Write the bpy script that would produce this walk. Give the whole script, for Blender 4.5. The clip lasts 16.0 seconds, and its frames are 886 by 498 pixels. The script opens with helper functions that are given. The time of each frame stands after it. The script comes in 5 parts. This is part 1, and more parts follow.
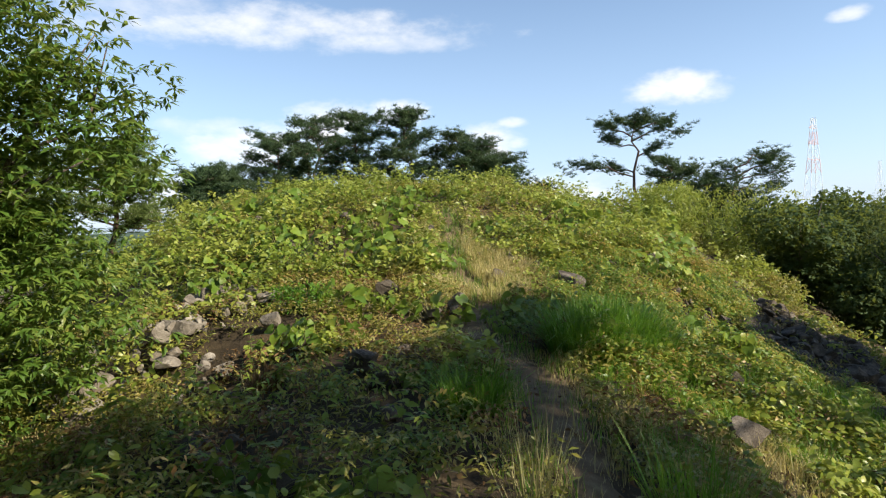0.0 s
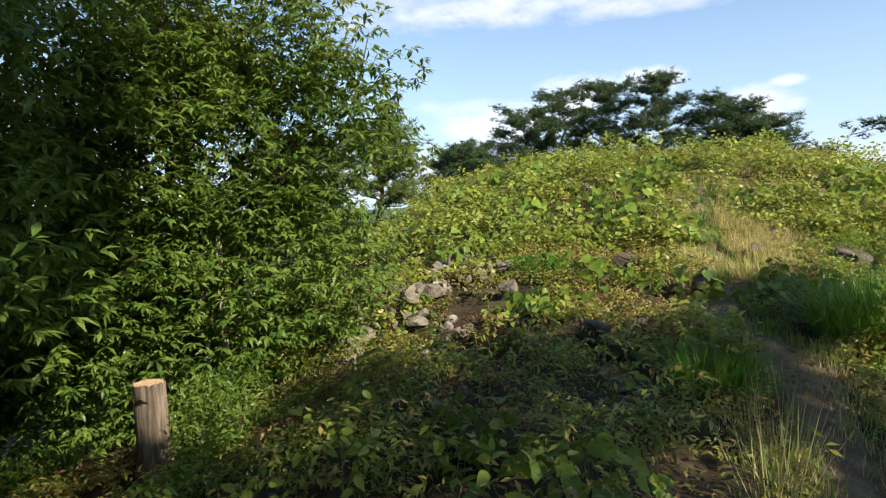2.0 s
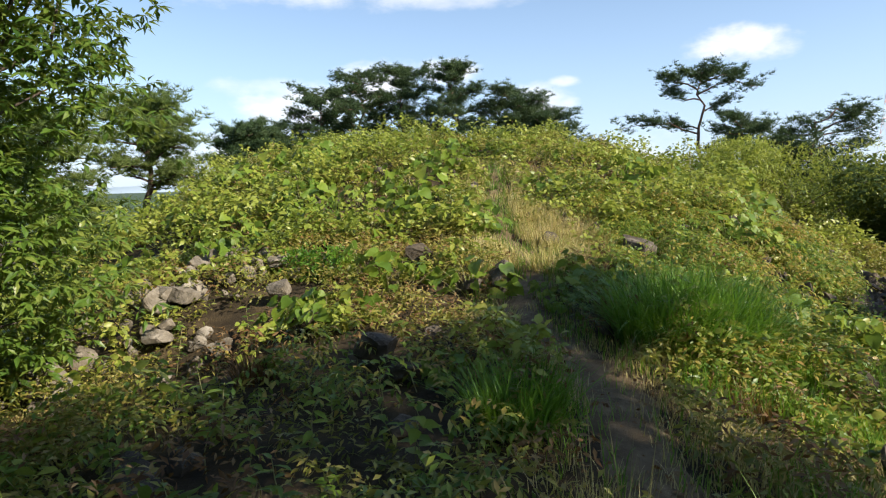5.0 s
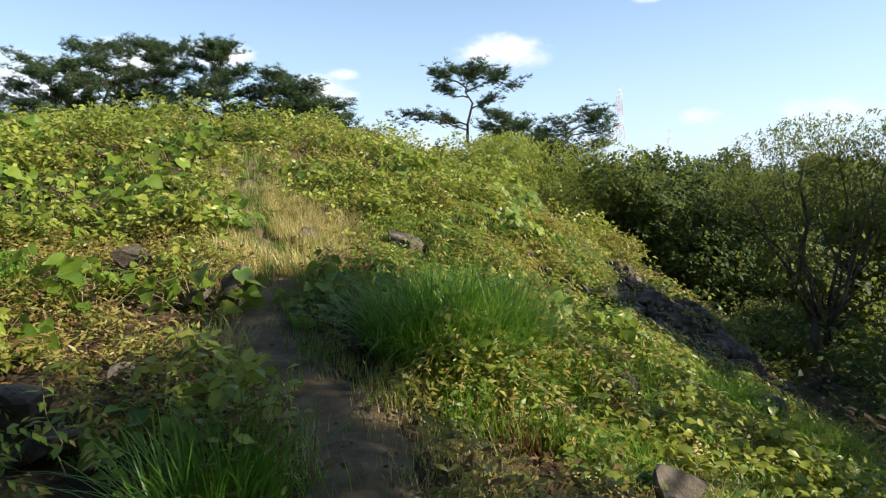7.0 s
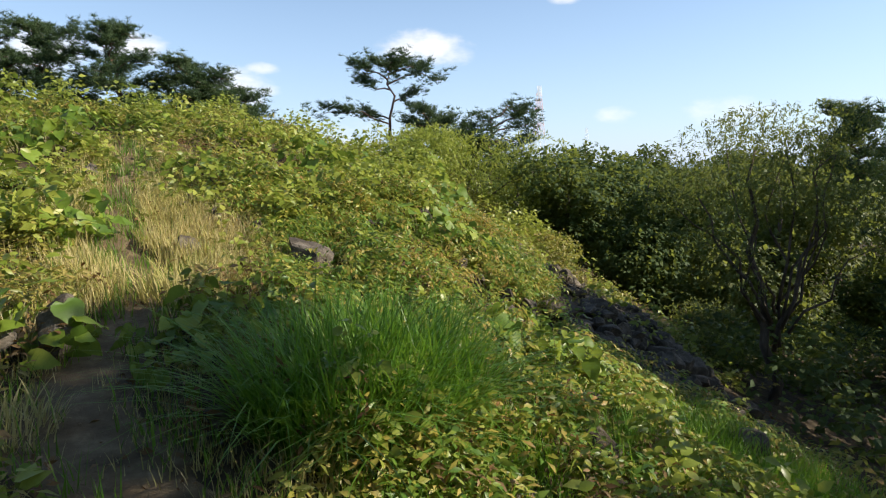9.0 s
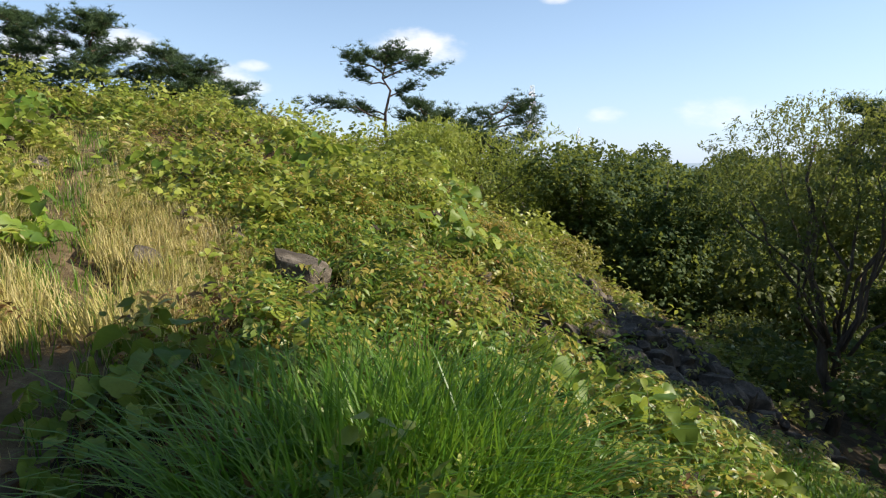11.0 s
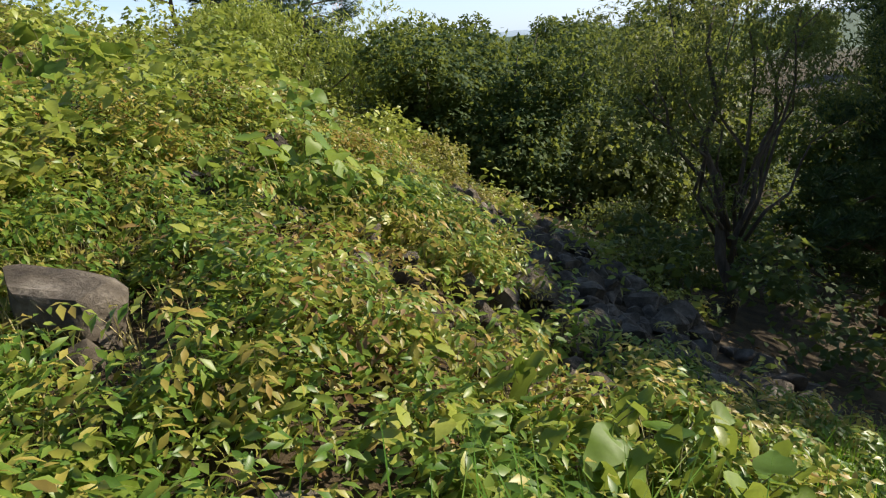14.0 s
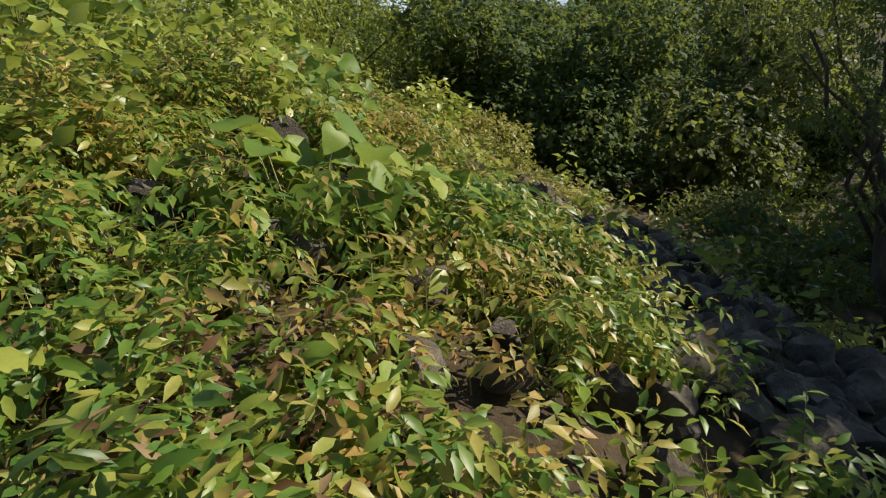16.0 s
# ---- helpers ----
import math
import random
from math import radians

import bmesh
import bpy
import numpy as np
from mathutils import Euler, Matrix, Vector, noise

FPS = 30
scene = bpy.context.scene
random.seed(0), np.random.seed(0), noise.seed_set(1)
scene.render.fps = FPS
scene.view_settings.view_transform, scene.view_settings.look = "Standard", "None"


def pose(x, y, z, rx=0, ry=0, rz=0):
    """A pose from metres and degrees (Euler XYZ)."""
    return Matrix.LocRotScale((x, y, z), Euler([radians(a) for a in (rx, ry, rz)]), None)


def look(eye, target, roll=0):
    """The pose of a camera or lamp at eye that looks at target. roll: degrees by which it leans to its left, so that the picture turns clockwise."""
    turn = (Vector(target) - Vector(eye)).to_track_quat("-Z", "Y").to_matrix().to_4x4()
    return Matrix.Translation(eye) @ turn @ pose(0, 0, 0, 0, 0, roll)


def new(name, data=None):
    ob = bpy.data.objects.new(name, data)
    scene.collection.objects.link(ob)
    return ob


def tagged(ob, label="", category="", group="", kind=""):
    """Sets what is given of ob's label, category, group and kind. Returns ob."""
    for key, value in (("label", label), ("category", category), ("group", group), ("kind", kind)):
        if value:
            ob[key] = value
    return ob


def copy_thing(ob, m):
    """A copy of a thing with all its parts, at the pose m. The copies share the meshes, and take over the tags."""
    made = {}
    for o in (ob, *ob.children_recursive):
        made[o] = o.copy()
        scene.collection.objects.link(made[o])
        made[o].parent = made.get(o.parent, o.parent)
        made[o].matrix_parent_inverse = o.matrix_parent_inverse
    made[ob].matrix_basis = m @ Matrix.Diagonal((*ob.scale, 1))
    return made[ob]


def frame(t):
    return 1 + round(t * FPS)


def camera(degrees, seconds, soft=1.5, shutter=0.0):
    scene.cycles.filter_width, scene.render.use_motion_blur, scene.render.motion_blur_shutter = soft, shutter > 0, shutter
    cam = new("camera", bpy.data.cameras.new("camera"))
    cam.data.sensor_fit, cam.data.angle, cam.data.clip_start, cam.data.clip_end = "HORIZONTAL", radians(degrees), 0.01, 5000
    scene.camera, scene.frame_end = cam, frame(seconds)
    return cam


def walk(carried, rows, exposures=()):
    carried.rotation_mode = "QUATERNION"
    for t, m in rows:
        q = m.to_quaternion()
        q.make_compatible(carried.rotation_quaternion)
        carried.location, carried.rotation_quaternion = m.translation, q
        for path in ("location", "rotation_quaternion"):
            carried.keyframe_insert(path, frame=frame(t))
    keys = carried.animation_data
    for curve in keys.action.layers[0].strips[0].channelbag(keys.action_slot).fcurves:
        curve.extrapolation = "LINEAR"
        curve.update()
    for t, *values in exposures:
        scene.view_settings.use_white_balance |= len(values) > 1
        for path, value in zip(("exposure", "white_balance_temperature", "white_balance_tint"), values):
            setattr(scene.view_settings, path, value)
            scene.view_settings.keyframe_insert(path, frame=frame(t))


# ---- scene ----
cam = camera(71.3, 16.0, soft=1.2)

PATH = [
    (0, (0.226, 0.094, 1.762), (0.214, 2.092, 1.674), -1.9),
    (0.5, (0.431, 0.242, 1.654), (0.159, 2.222, 1.591), -0.5),
    (1, (0.433, 0.244, 1.665), (-0.102, 2.168, 1.566), -1.1),
    (1.5, (0.378, 0.171, 1.654), (-0.323, 2.040, 1.522), -1.9),
    (2, (0.364, 0.123, 1.680), (-0.414, 1.960, 1.541), -2.4),
    (2.5, (0.368, 0.098, 1.668), (-0.409, 1.935, 1.512), -2.0),
    (3, (0.342, 0.156, 1.618), (-0.396, 2.001, 1.391), -2.7),
    (3.2, (0.301, 0.259, 1.607), (-0.405, 2.114, 1.363), -2.4),
    (5.3, (0.295, 2.002, 1.641), (0.274, 3.991, 1.431), -1.5),
    (5.5, (0.359, 2.135, 1.627), (0.440, 4.119, 1.386), -1.5),
    (6, (0.456, 2.465, 1.602), (0.696, 4.424, 1.282), -2.3),
    (6.5, (0.602, 2.733, 1.560), (0.981, 4.674, 1.264), -2.7),
    (7, (0.787, 3.031, 1.569), (1.304, 4.947, 1.327), -0.5),
    (7.5, (0.909, 3.377, 1.522), (1.593, 5.242, 1.286), -1.0),
    (8, (1.043, 3.768, 1.555), (1.854, 5.583, 1.333), -0.9),
    (8.5, (1.198, 4.158, 1.519), (1.967, 5.990, 1.288), -0.9),
    (8.7, (1.248, 4.312, 1.536), (1.996, 6.150, 1.283), -0.6),
    (10.8, (1.551, 5.904, 1.511), (2.294, 7.743, 1.252), -0.4),
    (11, (1.576, 6.058, 1.492), (2.347, 7.885, 1.234), -0.2),
    (11.5, (1.592, 6.476, 1.535), (2.439, 8.272, 1.293), -0.9),
    (12, (1.629, 6.882, 1.513), (2.477, 8.667, 1.209), -0.4),
    (12.5, (1.699, 7.234, 1.527), (2.652, 8.958, 1.182), -1.9),
    (13, (1.607, 7.332, 1.541), (2.721, 8.932, 1.095), -3.1),
    (13.5, (1.660, 7.430, 1.655), (2.880, 8.923, 1.123), -5.8),
    (14, (2.238, 8.287, 1.659), (3.417, 9.773, 1.022), -4.3),
    (14.5, (2.815, 9.151, 1.571), (3.911, 10.658, 0.844), -5.3),
    (15, (3.215, 9.997, 1.419), (4.247, 11.496, 0.591), -5.4),
    (15.5, (3.281, 10.124, 1.394), (4.278, 11.663, 0.595), -6.0),
    (16, (3.264, 10.110, 1.423), (4.333, 11.650, 0.725), -5.8),
]
walk(cam, [(t, look(eye, target, roll)) for t, eye, target, roll in PATH], exposures=[(0, 0.85), (0.5, 0.73), (1, 0.73), (1.5, 0.83), (2.5, 1.0), (3, 1.06), (5.3, 0.88), (6, 0.92), (6.5, 1.0), (7, 0.94), (8, 0.8), (11.5, 0.8), (13, 0.8), (14, 0.85), (15, 0.72), (16, 0.58)])

# ---- sky, sun ----
SUN_AZ, SUN_EL = 113.0, 33.0          # degrees from +y towards +x, and above the horizon
sun_to = Vector((math.sin(radians(SUN_AZ)) * math.cos(radians(SUN_EL)), math.cos(radians(SUN_AZ)) * math.cos(radians(SUN_EL)), math.sin(radians(SUN_EL))))
sun = new("sun", bpy.data.lights.new("sun", "SUN"))
sun.data.energy, sun.data.angle, sun.data.color = 5.0, radians(0.53), (1.0, 0.90, 0.74)
sun.matrix_basis = look(sun_to * 60, (0, 0, 0))

world = bpy.data.worlds.new("sky")
scene.world = world
world.use_nodes = True


def build_sky(tree):
    nt, ln = tree.nodes, tree.links
    nt.clear()
    out, bg = nt.new("ShaderNodeOutputWorld"), nt.new("ShaderNodeBackground")
    sky = nt.new("ShaderNodeTexSky")
    sky.sky_type, sky.sun_disc = "NISHITA", False
    sky.sun_elevation, sky.sun_rotation = radians(SUN_EL), radians(SUN_AZ)
    sky.air_density, sky.dust_density, sky.ozone_density = 1.1, 0.5, 3.0
    bg.inputs["Strength"].default_value = 0.092
    coord = nt.new("ShaderNodeTexCoord")

    def vmath(op, a, b=None):
        n = nt.new("ShaderNodeVectorMath")
        n.operation = op
        for i, v in enumerate((a, b)):
            if v is None:
                continue
            if hasattr(v, "links"):
                ln.new(v, n.inputs[i])
            else:
                n.inputs[i].default_value = v
        return n.outputs["Value"] if op in ("DOT_PRODUCT", "LENGTH") else n.outputs["Vector"]

    def fmath(op, a, b=None, clamp=False):
        n = nt.new("ShaderNodeMath")
        n.operation, n.use_clamp = op, clamp
        for i, v in enumerate((a, b)):
            if v is None:
                continue
            if hasattr(v, "links"):
                ln.new(v, n.inputs[i])
            else:
                n.inputs[i].default_value = v
        return n.outputs[0]

    way = coord.outputs["Generated"]
    puffs = nt.new("ShaderNodeTexNoise")
    puffs.inputs["Scale"].default_value, puffs.inputs["Detail"].default_value, puffs.inputs["Roughness"].default_value = 17.0, 8.0, 0.6
    stretch = nt.new("ShaderNodeMapping")
    stretch.inputs["Scale"].default_value = (1.0, 1.0, 2.2)
    ln.new(way, stretch.inputs["Vector"])
    ln.new(stretch.outputs["Vector"], puffs.inputs["Vector"])
    ragged = fmath("MULTIPLY", fmath("SUBTRACT", puffs.outputs["Fac"], 0.47), 2.6)
    total = None
    # clouds: azimuth, elevation, half width, half height in degrees, density
    for az, el, w, h, thick in CLOUDS:
        c = Vector((math.sin(radians(az)) * math.cos(radians(el)), math.cos(radians(az)) * math.cos(radians(el)), math.sin(radians(el))))
        right = Vector((math.cos(radians(az)), -math.sin(radians(az)), 0))
        up = right.cross(c)
        u = fmath("MULTIPLY", vmath("DOT_PRODUCT", way, tuple(right)), 1 / math.radians(w))
        v = fmath("MULTIPLY", fmath("SUBTRACT", vmath("DOT_PRODUCT", way, tuple(up)), 0.0), 1 / math.radians(h))
        ahead = fmath("GREATER_THAN", vmath("DOT_PRODUCT", way, tuple(c)), 0.5)
        r = fmath("ADD", fmath("MULTIPLY", u, u), fmath("MULTIPLY", v, v))
        f = fmath("MULTIPLY", fmath("ADD", fmath("SUBTRACT", 1.0, fmath("MULTIPLY", r, 0.62)), ragged), 0.58, clamp=True)
        f = fmath("MULTIPLY", fmath("MULTIPLY", f, f), fmath("SUBTRACT", 3.0, fmath("MULTIPLY", f, 2.0)))
        f = fmath("MULTIPLY", fmath("MULTIPLY", f, thick), ahead)
        total = f if total is None else fmath("MAXIMUM", total, f)
    # haze that whitens the sky towards the horizon
    sep = nt.new("ShaderNodeSeparateXYZ")
    ln.new(way, sep.inputs[0])
    low = fmath("SUBTRACT", 1.0, fmath("MULTIPLY", fmath("ABSOLUTE", sep.outputs["Z"]), 1.9), clamp=True)
    haze = fmath("MULTIPLY", fmath("POWER", low, 1.5), 0.62)
    mix = nt.new("ShaderNodeMixRGB")
    mix.inputs["Color2"].default_value = (4.45, 5.9, 8.5, 1)
    ln.new(haze, mix.inputs["Fac"])
    ln.new(sky.outputs["Color"], mix.inputs["Color1"])
    cloud = nt.new("ShaderNodeMixRGB")
    cloud.inputs["Color2"].default_value = (7.4, 7.3, 7.2, 1)
    ln.new(total, cloud.inputs["Fac"])
    ln.new(mix.outputs["Color"], cloud.inputs["Color1"])
    ln.new(cloud.outputs["Color"], bg.inputs["Color"])
    ln.new(bg.outputs["Background"], out.inputs["Surface"])


CLOUDS = [
    (-14.0, 17.2, 15.0, 1.7, 0.75), (-24.0, 18.0, 8.0, 1.5, 0.5), (-3.0, 16.0, 6.0, 0.8, 0.5),
    (20.5, 10.6, 3.6, 1.3, 1.0), (-10.3, 9.0, 3.6, 1.9, 1.0), (-4.0, 9.8, 2.5, 1.2, 1.0), (-17.0, 7.0, 5.5, 1.9, 0.95),
    (6.4, 8.8, 1.2, 0.45, 0.7), (6.7, 6.9, 1.1, 0.5, 0.8), (3.8, 7.0, 2.8, 1.5, 1.0), (10.5, 2.3, 5.5, 1.6, 0.8), (-20.0, 8.7, 4.5, 0.8, 0.5),
    (33.0, 14.5, 1.2, 0.5, 0.7), (37.5, 4.5, 1.5, 0.7, 0.6), (47.0, 4.6, 3.0, 1.2, 0.6), (63.0, 8.0, 1.6, 0.6, 0.5), (-24.0, 3.0, 6.0, 2.0, 0.7),
]
build_sky(world.node_tree)


# ---- materials ----
def material(name):
    m = bpy.data.materials.new(name)
    m.use_nodes = True
    nt = m.node_tree
    nt.nodes.clear()
    out = nt.nodes.new("ShaderNodeOutputMaterial")
    return m, nt.nodes, nt.links, out


def ramp_node(nodes, stops):
    r = nodes.new("ShaderNodeValToRGB")
    el = r.color_ramp.elements
    while len(el) < len(stops):
        el.new(0.5)
    for e, (p, c) in zip(el, stops):
        e.position, e.color = p, (*c, 1)
    return r


def noise_node(nodes, links, scale, detail=4.0, rough=0.55, coord=None):
    n = nodes.new("ShaderNodeTexNoise")
    n.inputs["Scale"].default_value, n.inputs["Detail"].default_value, n.inputs["Roughness"].default_value = scale, detail, rough
    if coord is not None:
        links.new(coord, n.inputs["Vector"])
    return n.outputs["Fac"]


def leaf_material(name, stops, patch=0.6, gloss=0.42, through_light=0.35, single=False, glow=(0.43, 0.47, 0.08)):
    """Foliage: each leaf takes its own colour, patches drift in hue, and light shows through the blades."""
    m, nodes, links, out = material(name)
    pos = nodes.new("ShaderNodeNewGeometry")
    if single:
        info = nodes.new("ShaderNodeObjectInfo")
        rnd = info.outputs["Random"]
    else:
        rnd = pos.outputs["Random Per Island"]
    n = noise_node(nodes, links, patch, 3.0, 0.6, pos.outputs["Position"])
    mixv = nodes.new("ShaderNodeMath")
    mixv.operation = "MULTIPLY_ADD"
    links.new(rnd, mixv.inputs[0])
    mixv.inputs[1].default_value = 0.62
    off = nodes.new("ShaderNodeMath")
    off.operation = "MULTIPLY_ADD"
    links.new(n, off.inputs[0])
    off.inputs[1].default_value, off.inputs[2].default_value = 1.3, -0.46
    links.new(off.outputs[0], mixv.inputs[2])
    ramp = ramp_node(nodes, stops)
    links.new(mixv.outputs[0], ramp.inputs["Fac"])
    fine = noise_node(nodes, links, 70.0, 3.0, 0.6, pos.outputs["Position"])
    speck = nodes.new("ShaderNodeMixRGB")
    speck.blend_type = "MULTIPLY"
    speck.inputs["Fac"].default_value = 0.5
    fr = ramp_node(nodes, [(0.3, (0.62, 0.62, 0.55)), (0.7, (1.0, 1.0, 1.0))])
    links.new(fine, fr.inputs["Fac"])
    links.new(ramp.outputs["Color"], speck.inputs["Color1"])
    links.new(fr.outputs["Color"], speck.inputs["Color2"])
    bsdf = nodes.new("ShaderNodeBsdfPrincipled")
    bsdf.inputs["Roughness"].default_value = gloss
    bsdf.inputs["Specular IOR Level"].default_value = 0.33
    links.new(speck.outputs["Color"], bsdf.inputs["Base Color"])
    tl = nodes.new("ShaderNodeBsdfTranslucent")
    tint = nodes.new("ShaderNodeMixRGB")
    tint.inputs["Fac"].default_value = 0.45
    tint.inputs["Color2"].default_value = (*glow, 1)
    links.new(speck.outputs["Color"], tint.inputs["Color1"])
    links.new(tint.outputs["Color"], tl.inputs["Color"])
    mix = nodes.new("ShaderNodeMixShader")
    mix.inputs["Fac"].default_value = through_light
    links.new(bsdf.outputs[0], mix.inputs[1])
    links.new(tl.outputs[0], mix.inputs[2])
    links.new(mix.outputs[0], out.inputs["Surface"])
    return m


def solid_material(name, stops, scale, rough=0.85, bump=0.5, bump_scale=None, stretch=(1, 1, 1), second=None, local=False):
    """Earth, stone, bark, paint: colour by two scales of noise, with relief."""
    m, nodes, links, out = material(name)
    pos = nodes.new("ShaderNodeTexCoord").outputs["Object"] if local else nodes.new("ShaderNodeNewGeometry").outputs["Position"]
    mp = nodes.new("ShaderNodeMapping")
    mp.inputs["Scale"].default_value = stretch
    links.new(pos, mp.inputs["Vector"])
    v = mp.outputs["Vector"]
    ramp = ramp_node(nodes, stops)
    links.new(noise_node(nodes, links, scale, 7.0, 0.65, v), ramp.inputs["Fac"])
    colour = ramp.outputs["Color"]
    if second:
        r2 = ramp_node(nodes, second[1])
        links.new(noise_node(nodes, links, second[0], 5.0, 0.6, v), r2.inputs["Fac"])
        mx = nodes.new("ShaderNodeMixRGB")
        mx.blend_type = "MULTIPLY"
        mx.inputs["Fac"].default_value = 0.85
        links.new(colour, mx.inputs["Color1"])
        links.new(r2.outputs["Color"], mx.inputs["Color2"])
        colour = mx.outputs["Color"]
    bsdf = nodes.new("ShaderNodeBsdfPrincipled")
    bsdf.inputs["Roughness"].default_value = rough
    bsdf.inputs["Specular IOR Level"].default_value = 0.25
    links.new(colour, bsdf.inputs["Base Color"])
    bp = nodes.new("ShaderNodeBump")
    bp.inputs["Strength"].default_value, bp.inputs["Distance"].default_value = bump, 0.02
    links.new(noise_node(nodes, links, bump_scale or scale * 4, 8.0, 0.7, v), bp.inputs["Height"])
    links.new(bp.outputs["Normal"], bsdf.inputs["Normal"])
    links.new(bsdf.outputs[0], out.inputs["Surface"])
    return m


M_GROUND = solid_material("leaf_litter_soil", [(0.25, (0.022, 0.015, 0.009)), (0.45, (0.05, 0.036, 0.02)), (0.62, (0.10, 0.072, 0.04)), (0.8, (0.05, 0.05, 0.02))], 3.0, 0.95, 0.9, 30, second=(0.35, [(0.3, (0.6, 0.6, 0.55)), (0.7, (1, 1, 1))]))


def woods_far_off(m):
    """Beyond two hundred metres the ground is all treetops."""
    nodes, links = m.node_tree.nodes, m.node_tree.links
    bsdf = next(n for n in nodes if n.type == "BSDF_PRINCIPLED")
    near_colour = bsdf.inputs["Base Color"].links[0].from_socket
    geo, far = nodes.new("ShaderNodeNewGeometry"), nodes.new("ShaderNodeVectorMath")
    far.operation = "LENGTH"
    links.new(geo.outputs["Position"], far.inputs[0])
    fac = nodes.new("ShaderNodeMapRange")
    fac.inputs["From Min"].default_value, fac.inputs["From Max"].default_value = 60.0, 160.0
    links.new(far.outputs["Value"], fac.inputs["Value"])
    mix = nodes.new("ShaderNodeMixRGB")
    mix.inputs["Color2"].default_value = (0.055, 0.085, 0.05, 1)
    links.new(fac.outputs["Result"], mix.inputs["Fac"])
    links.new(near_colour, mix.inputs["Color1"])
    links.new(mix.outputs["Color"], bsdf.inputs["Base Color"])


woods_far_off(M_GROUND)
M_PATH = solid_material("trodden_earth", [(0.3, (0.085, 0.06, 0.034)), (0.55, (0.20, 0.145, 0.082)), (0.75, (0.34, 0.26, 0.155))], 5.0, 0.95, 0.8, 45, second=(0.8, [(0.3, (0.6, 0.58, 0.55)), (0.7, (1, 1, 1))]))
M_ROCK = solid_material("grey_rock", [(0.25, (0.038, 0.031, 0.024)), (0.5, (0.105, 0.088, 0.069)), (0.75, (0.25, 0.218, 0.18))], 6.0, 0.88, 1.0, 28, second=(1.7, [(0.35, (0.62, 0.58, 0.5)), (0.65, (1, 1, 1))]))
M_PALEROCK = solid_material("pale_weathered_rock", [(0.25, (0.09, 0.078, 0.062)), (0.5, (0.21, 0.185, 0.15)), (0.75, (0.38, 0.345, 0.295))], 6.0, 0.9, 1.0, 28, second=(1.7, [(0.35, (0.66, 0.62, 0.55)), (0.65, (1, 1, 1))]))
M_BARK = solid_material("brown_bark", [(0.3, (0.05, 0.04, 0.032)), (0.55, (0.12, 0.095, 0.075)), (0.8, (0.21, 0.18, 0.15))], 9.0, 0.95, 1.0, 30, stretch=(1, 1, 0.25))
M_PINEBARK = solid_material("reddish_pine_bark", [(0.3, (0.06, 0.04, 0.03)), (0.6, (0.16, 0.10, 0.07)), (0.85, (0.25, 0.17, 0.12))], 8.0, 0.95, 1.0, 26, stretch=(1, 1, 0.35))
M_STUMPBARK = solid_material("grey_furrowed_bark", [(0.32, (0.06, 0.045, 0.032)), (0.52, (0.17, 0.13, 0.095)), (0.75, (0.32, 0.26, 0.20))], 16.0, 0.95, 1.0, 30, stretch=(1, 1, 0.12))
M_CUTWOOD = solid_material("fresh_cut_wood", [(0.3, (0.42, 0.27, 0.14)), (0.6, (0.62, 0.43, 0.25)), (0.8, (0.72, 0.55, 0.36))], 14.0, 0.8, 0.5, 50)
M_DEADWOOD = solid_material("pale_dead_wood", [(0.3, (0.20, 0.17, 0.13)), (0.7, (0.42, 0.38, 0.31))], 12.0, 0.9, 0.6, 40)
# pylon red, paled in its colour to stand for haze over the distance
M_RED = solid_material("haze_paled_red_paint", [(0.3, (0.66, 0.40, 0.37)), (0.7, (0.74, 0.50, 0.46))], 1.0, 0.6, 0.1, 3)
M_WHITE = solid_material("white_paint", [(0.3, (0.72, 0.74, 0.76)), (0.7, (0.82, 0.83, 0.85))], 1.0, 0.6, 0.1, 3)

M_COVER = leaf_material("olive_groundcover_leaf", [(0.0, (0.065, 0.095, 0.013)), (0.3, (0.17, 0.19, 0.034)), (0.55, (0.30, 0.275, 0.056)), (0.78, (0.35, 0.275, 0.085)), (1.0, (0.33, 0.175, 0.07))], 0.55)
M_BROAD = leaf_material("yellow_green_broad_leaf", [(0.0, (0.11, 0.16, 0.015)), (0.35, (0.22, 0.28, 0.04)), (0.7, (0.34, 0.38, 0.07)), (1.0, (0.40, 0.40, 0.08))], 0.4, 0.38, 0.4)
M_GREENWEED = leaf_material("lance_weed_leaf", [(0.0, (0.045, 0.11, 0.014)), (0.35, (0.11, 0.21, 0.028)), (0.55, (0.22, 0.29, 0.045)), (0.74, (0.42, 0.36, 0.08)), (1.0, (0.42, 0.19, 0.06))], 0.9, 0.40, 0.4)
M_RUSTWEED = leaf_material("turning_weed_leaf", [(0.0, (0.13, 0.15, 0.025)), (0.4, (0.28, 0.25, 0.05)), (0.7, (0.40, 0.29, 0.075)), (1.0, (0.36, 0.15, 0.05))], 0.9, 0.45, 0.38)
M_BIGLEAF = leaf_material("large_vine_leaf", [(0.0, (0.06, 0.13, 0.02)), (0.4, (0.12, 0.21, 0.025)), (0.75, (0.22, 0.31, 0.035)), (1.0, (0.36, 0.39, 0.06))], 1.2, 0.5, 0.42, single=True)
M_DRYLEAF = leaf_material("withered_leaf", [(0.0, (0.07, 0.035, 0.015)), (0.4, (0.16, 0.085, 0.03)), (0.7, (0.24, 0.16, 0.07)), (1.0, (0.30, 0.22, 0.12))], 1.0, 0.7, 0.25, glow=(0.4, 0.2, 0.05))
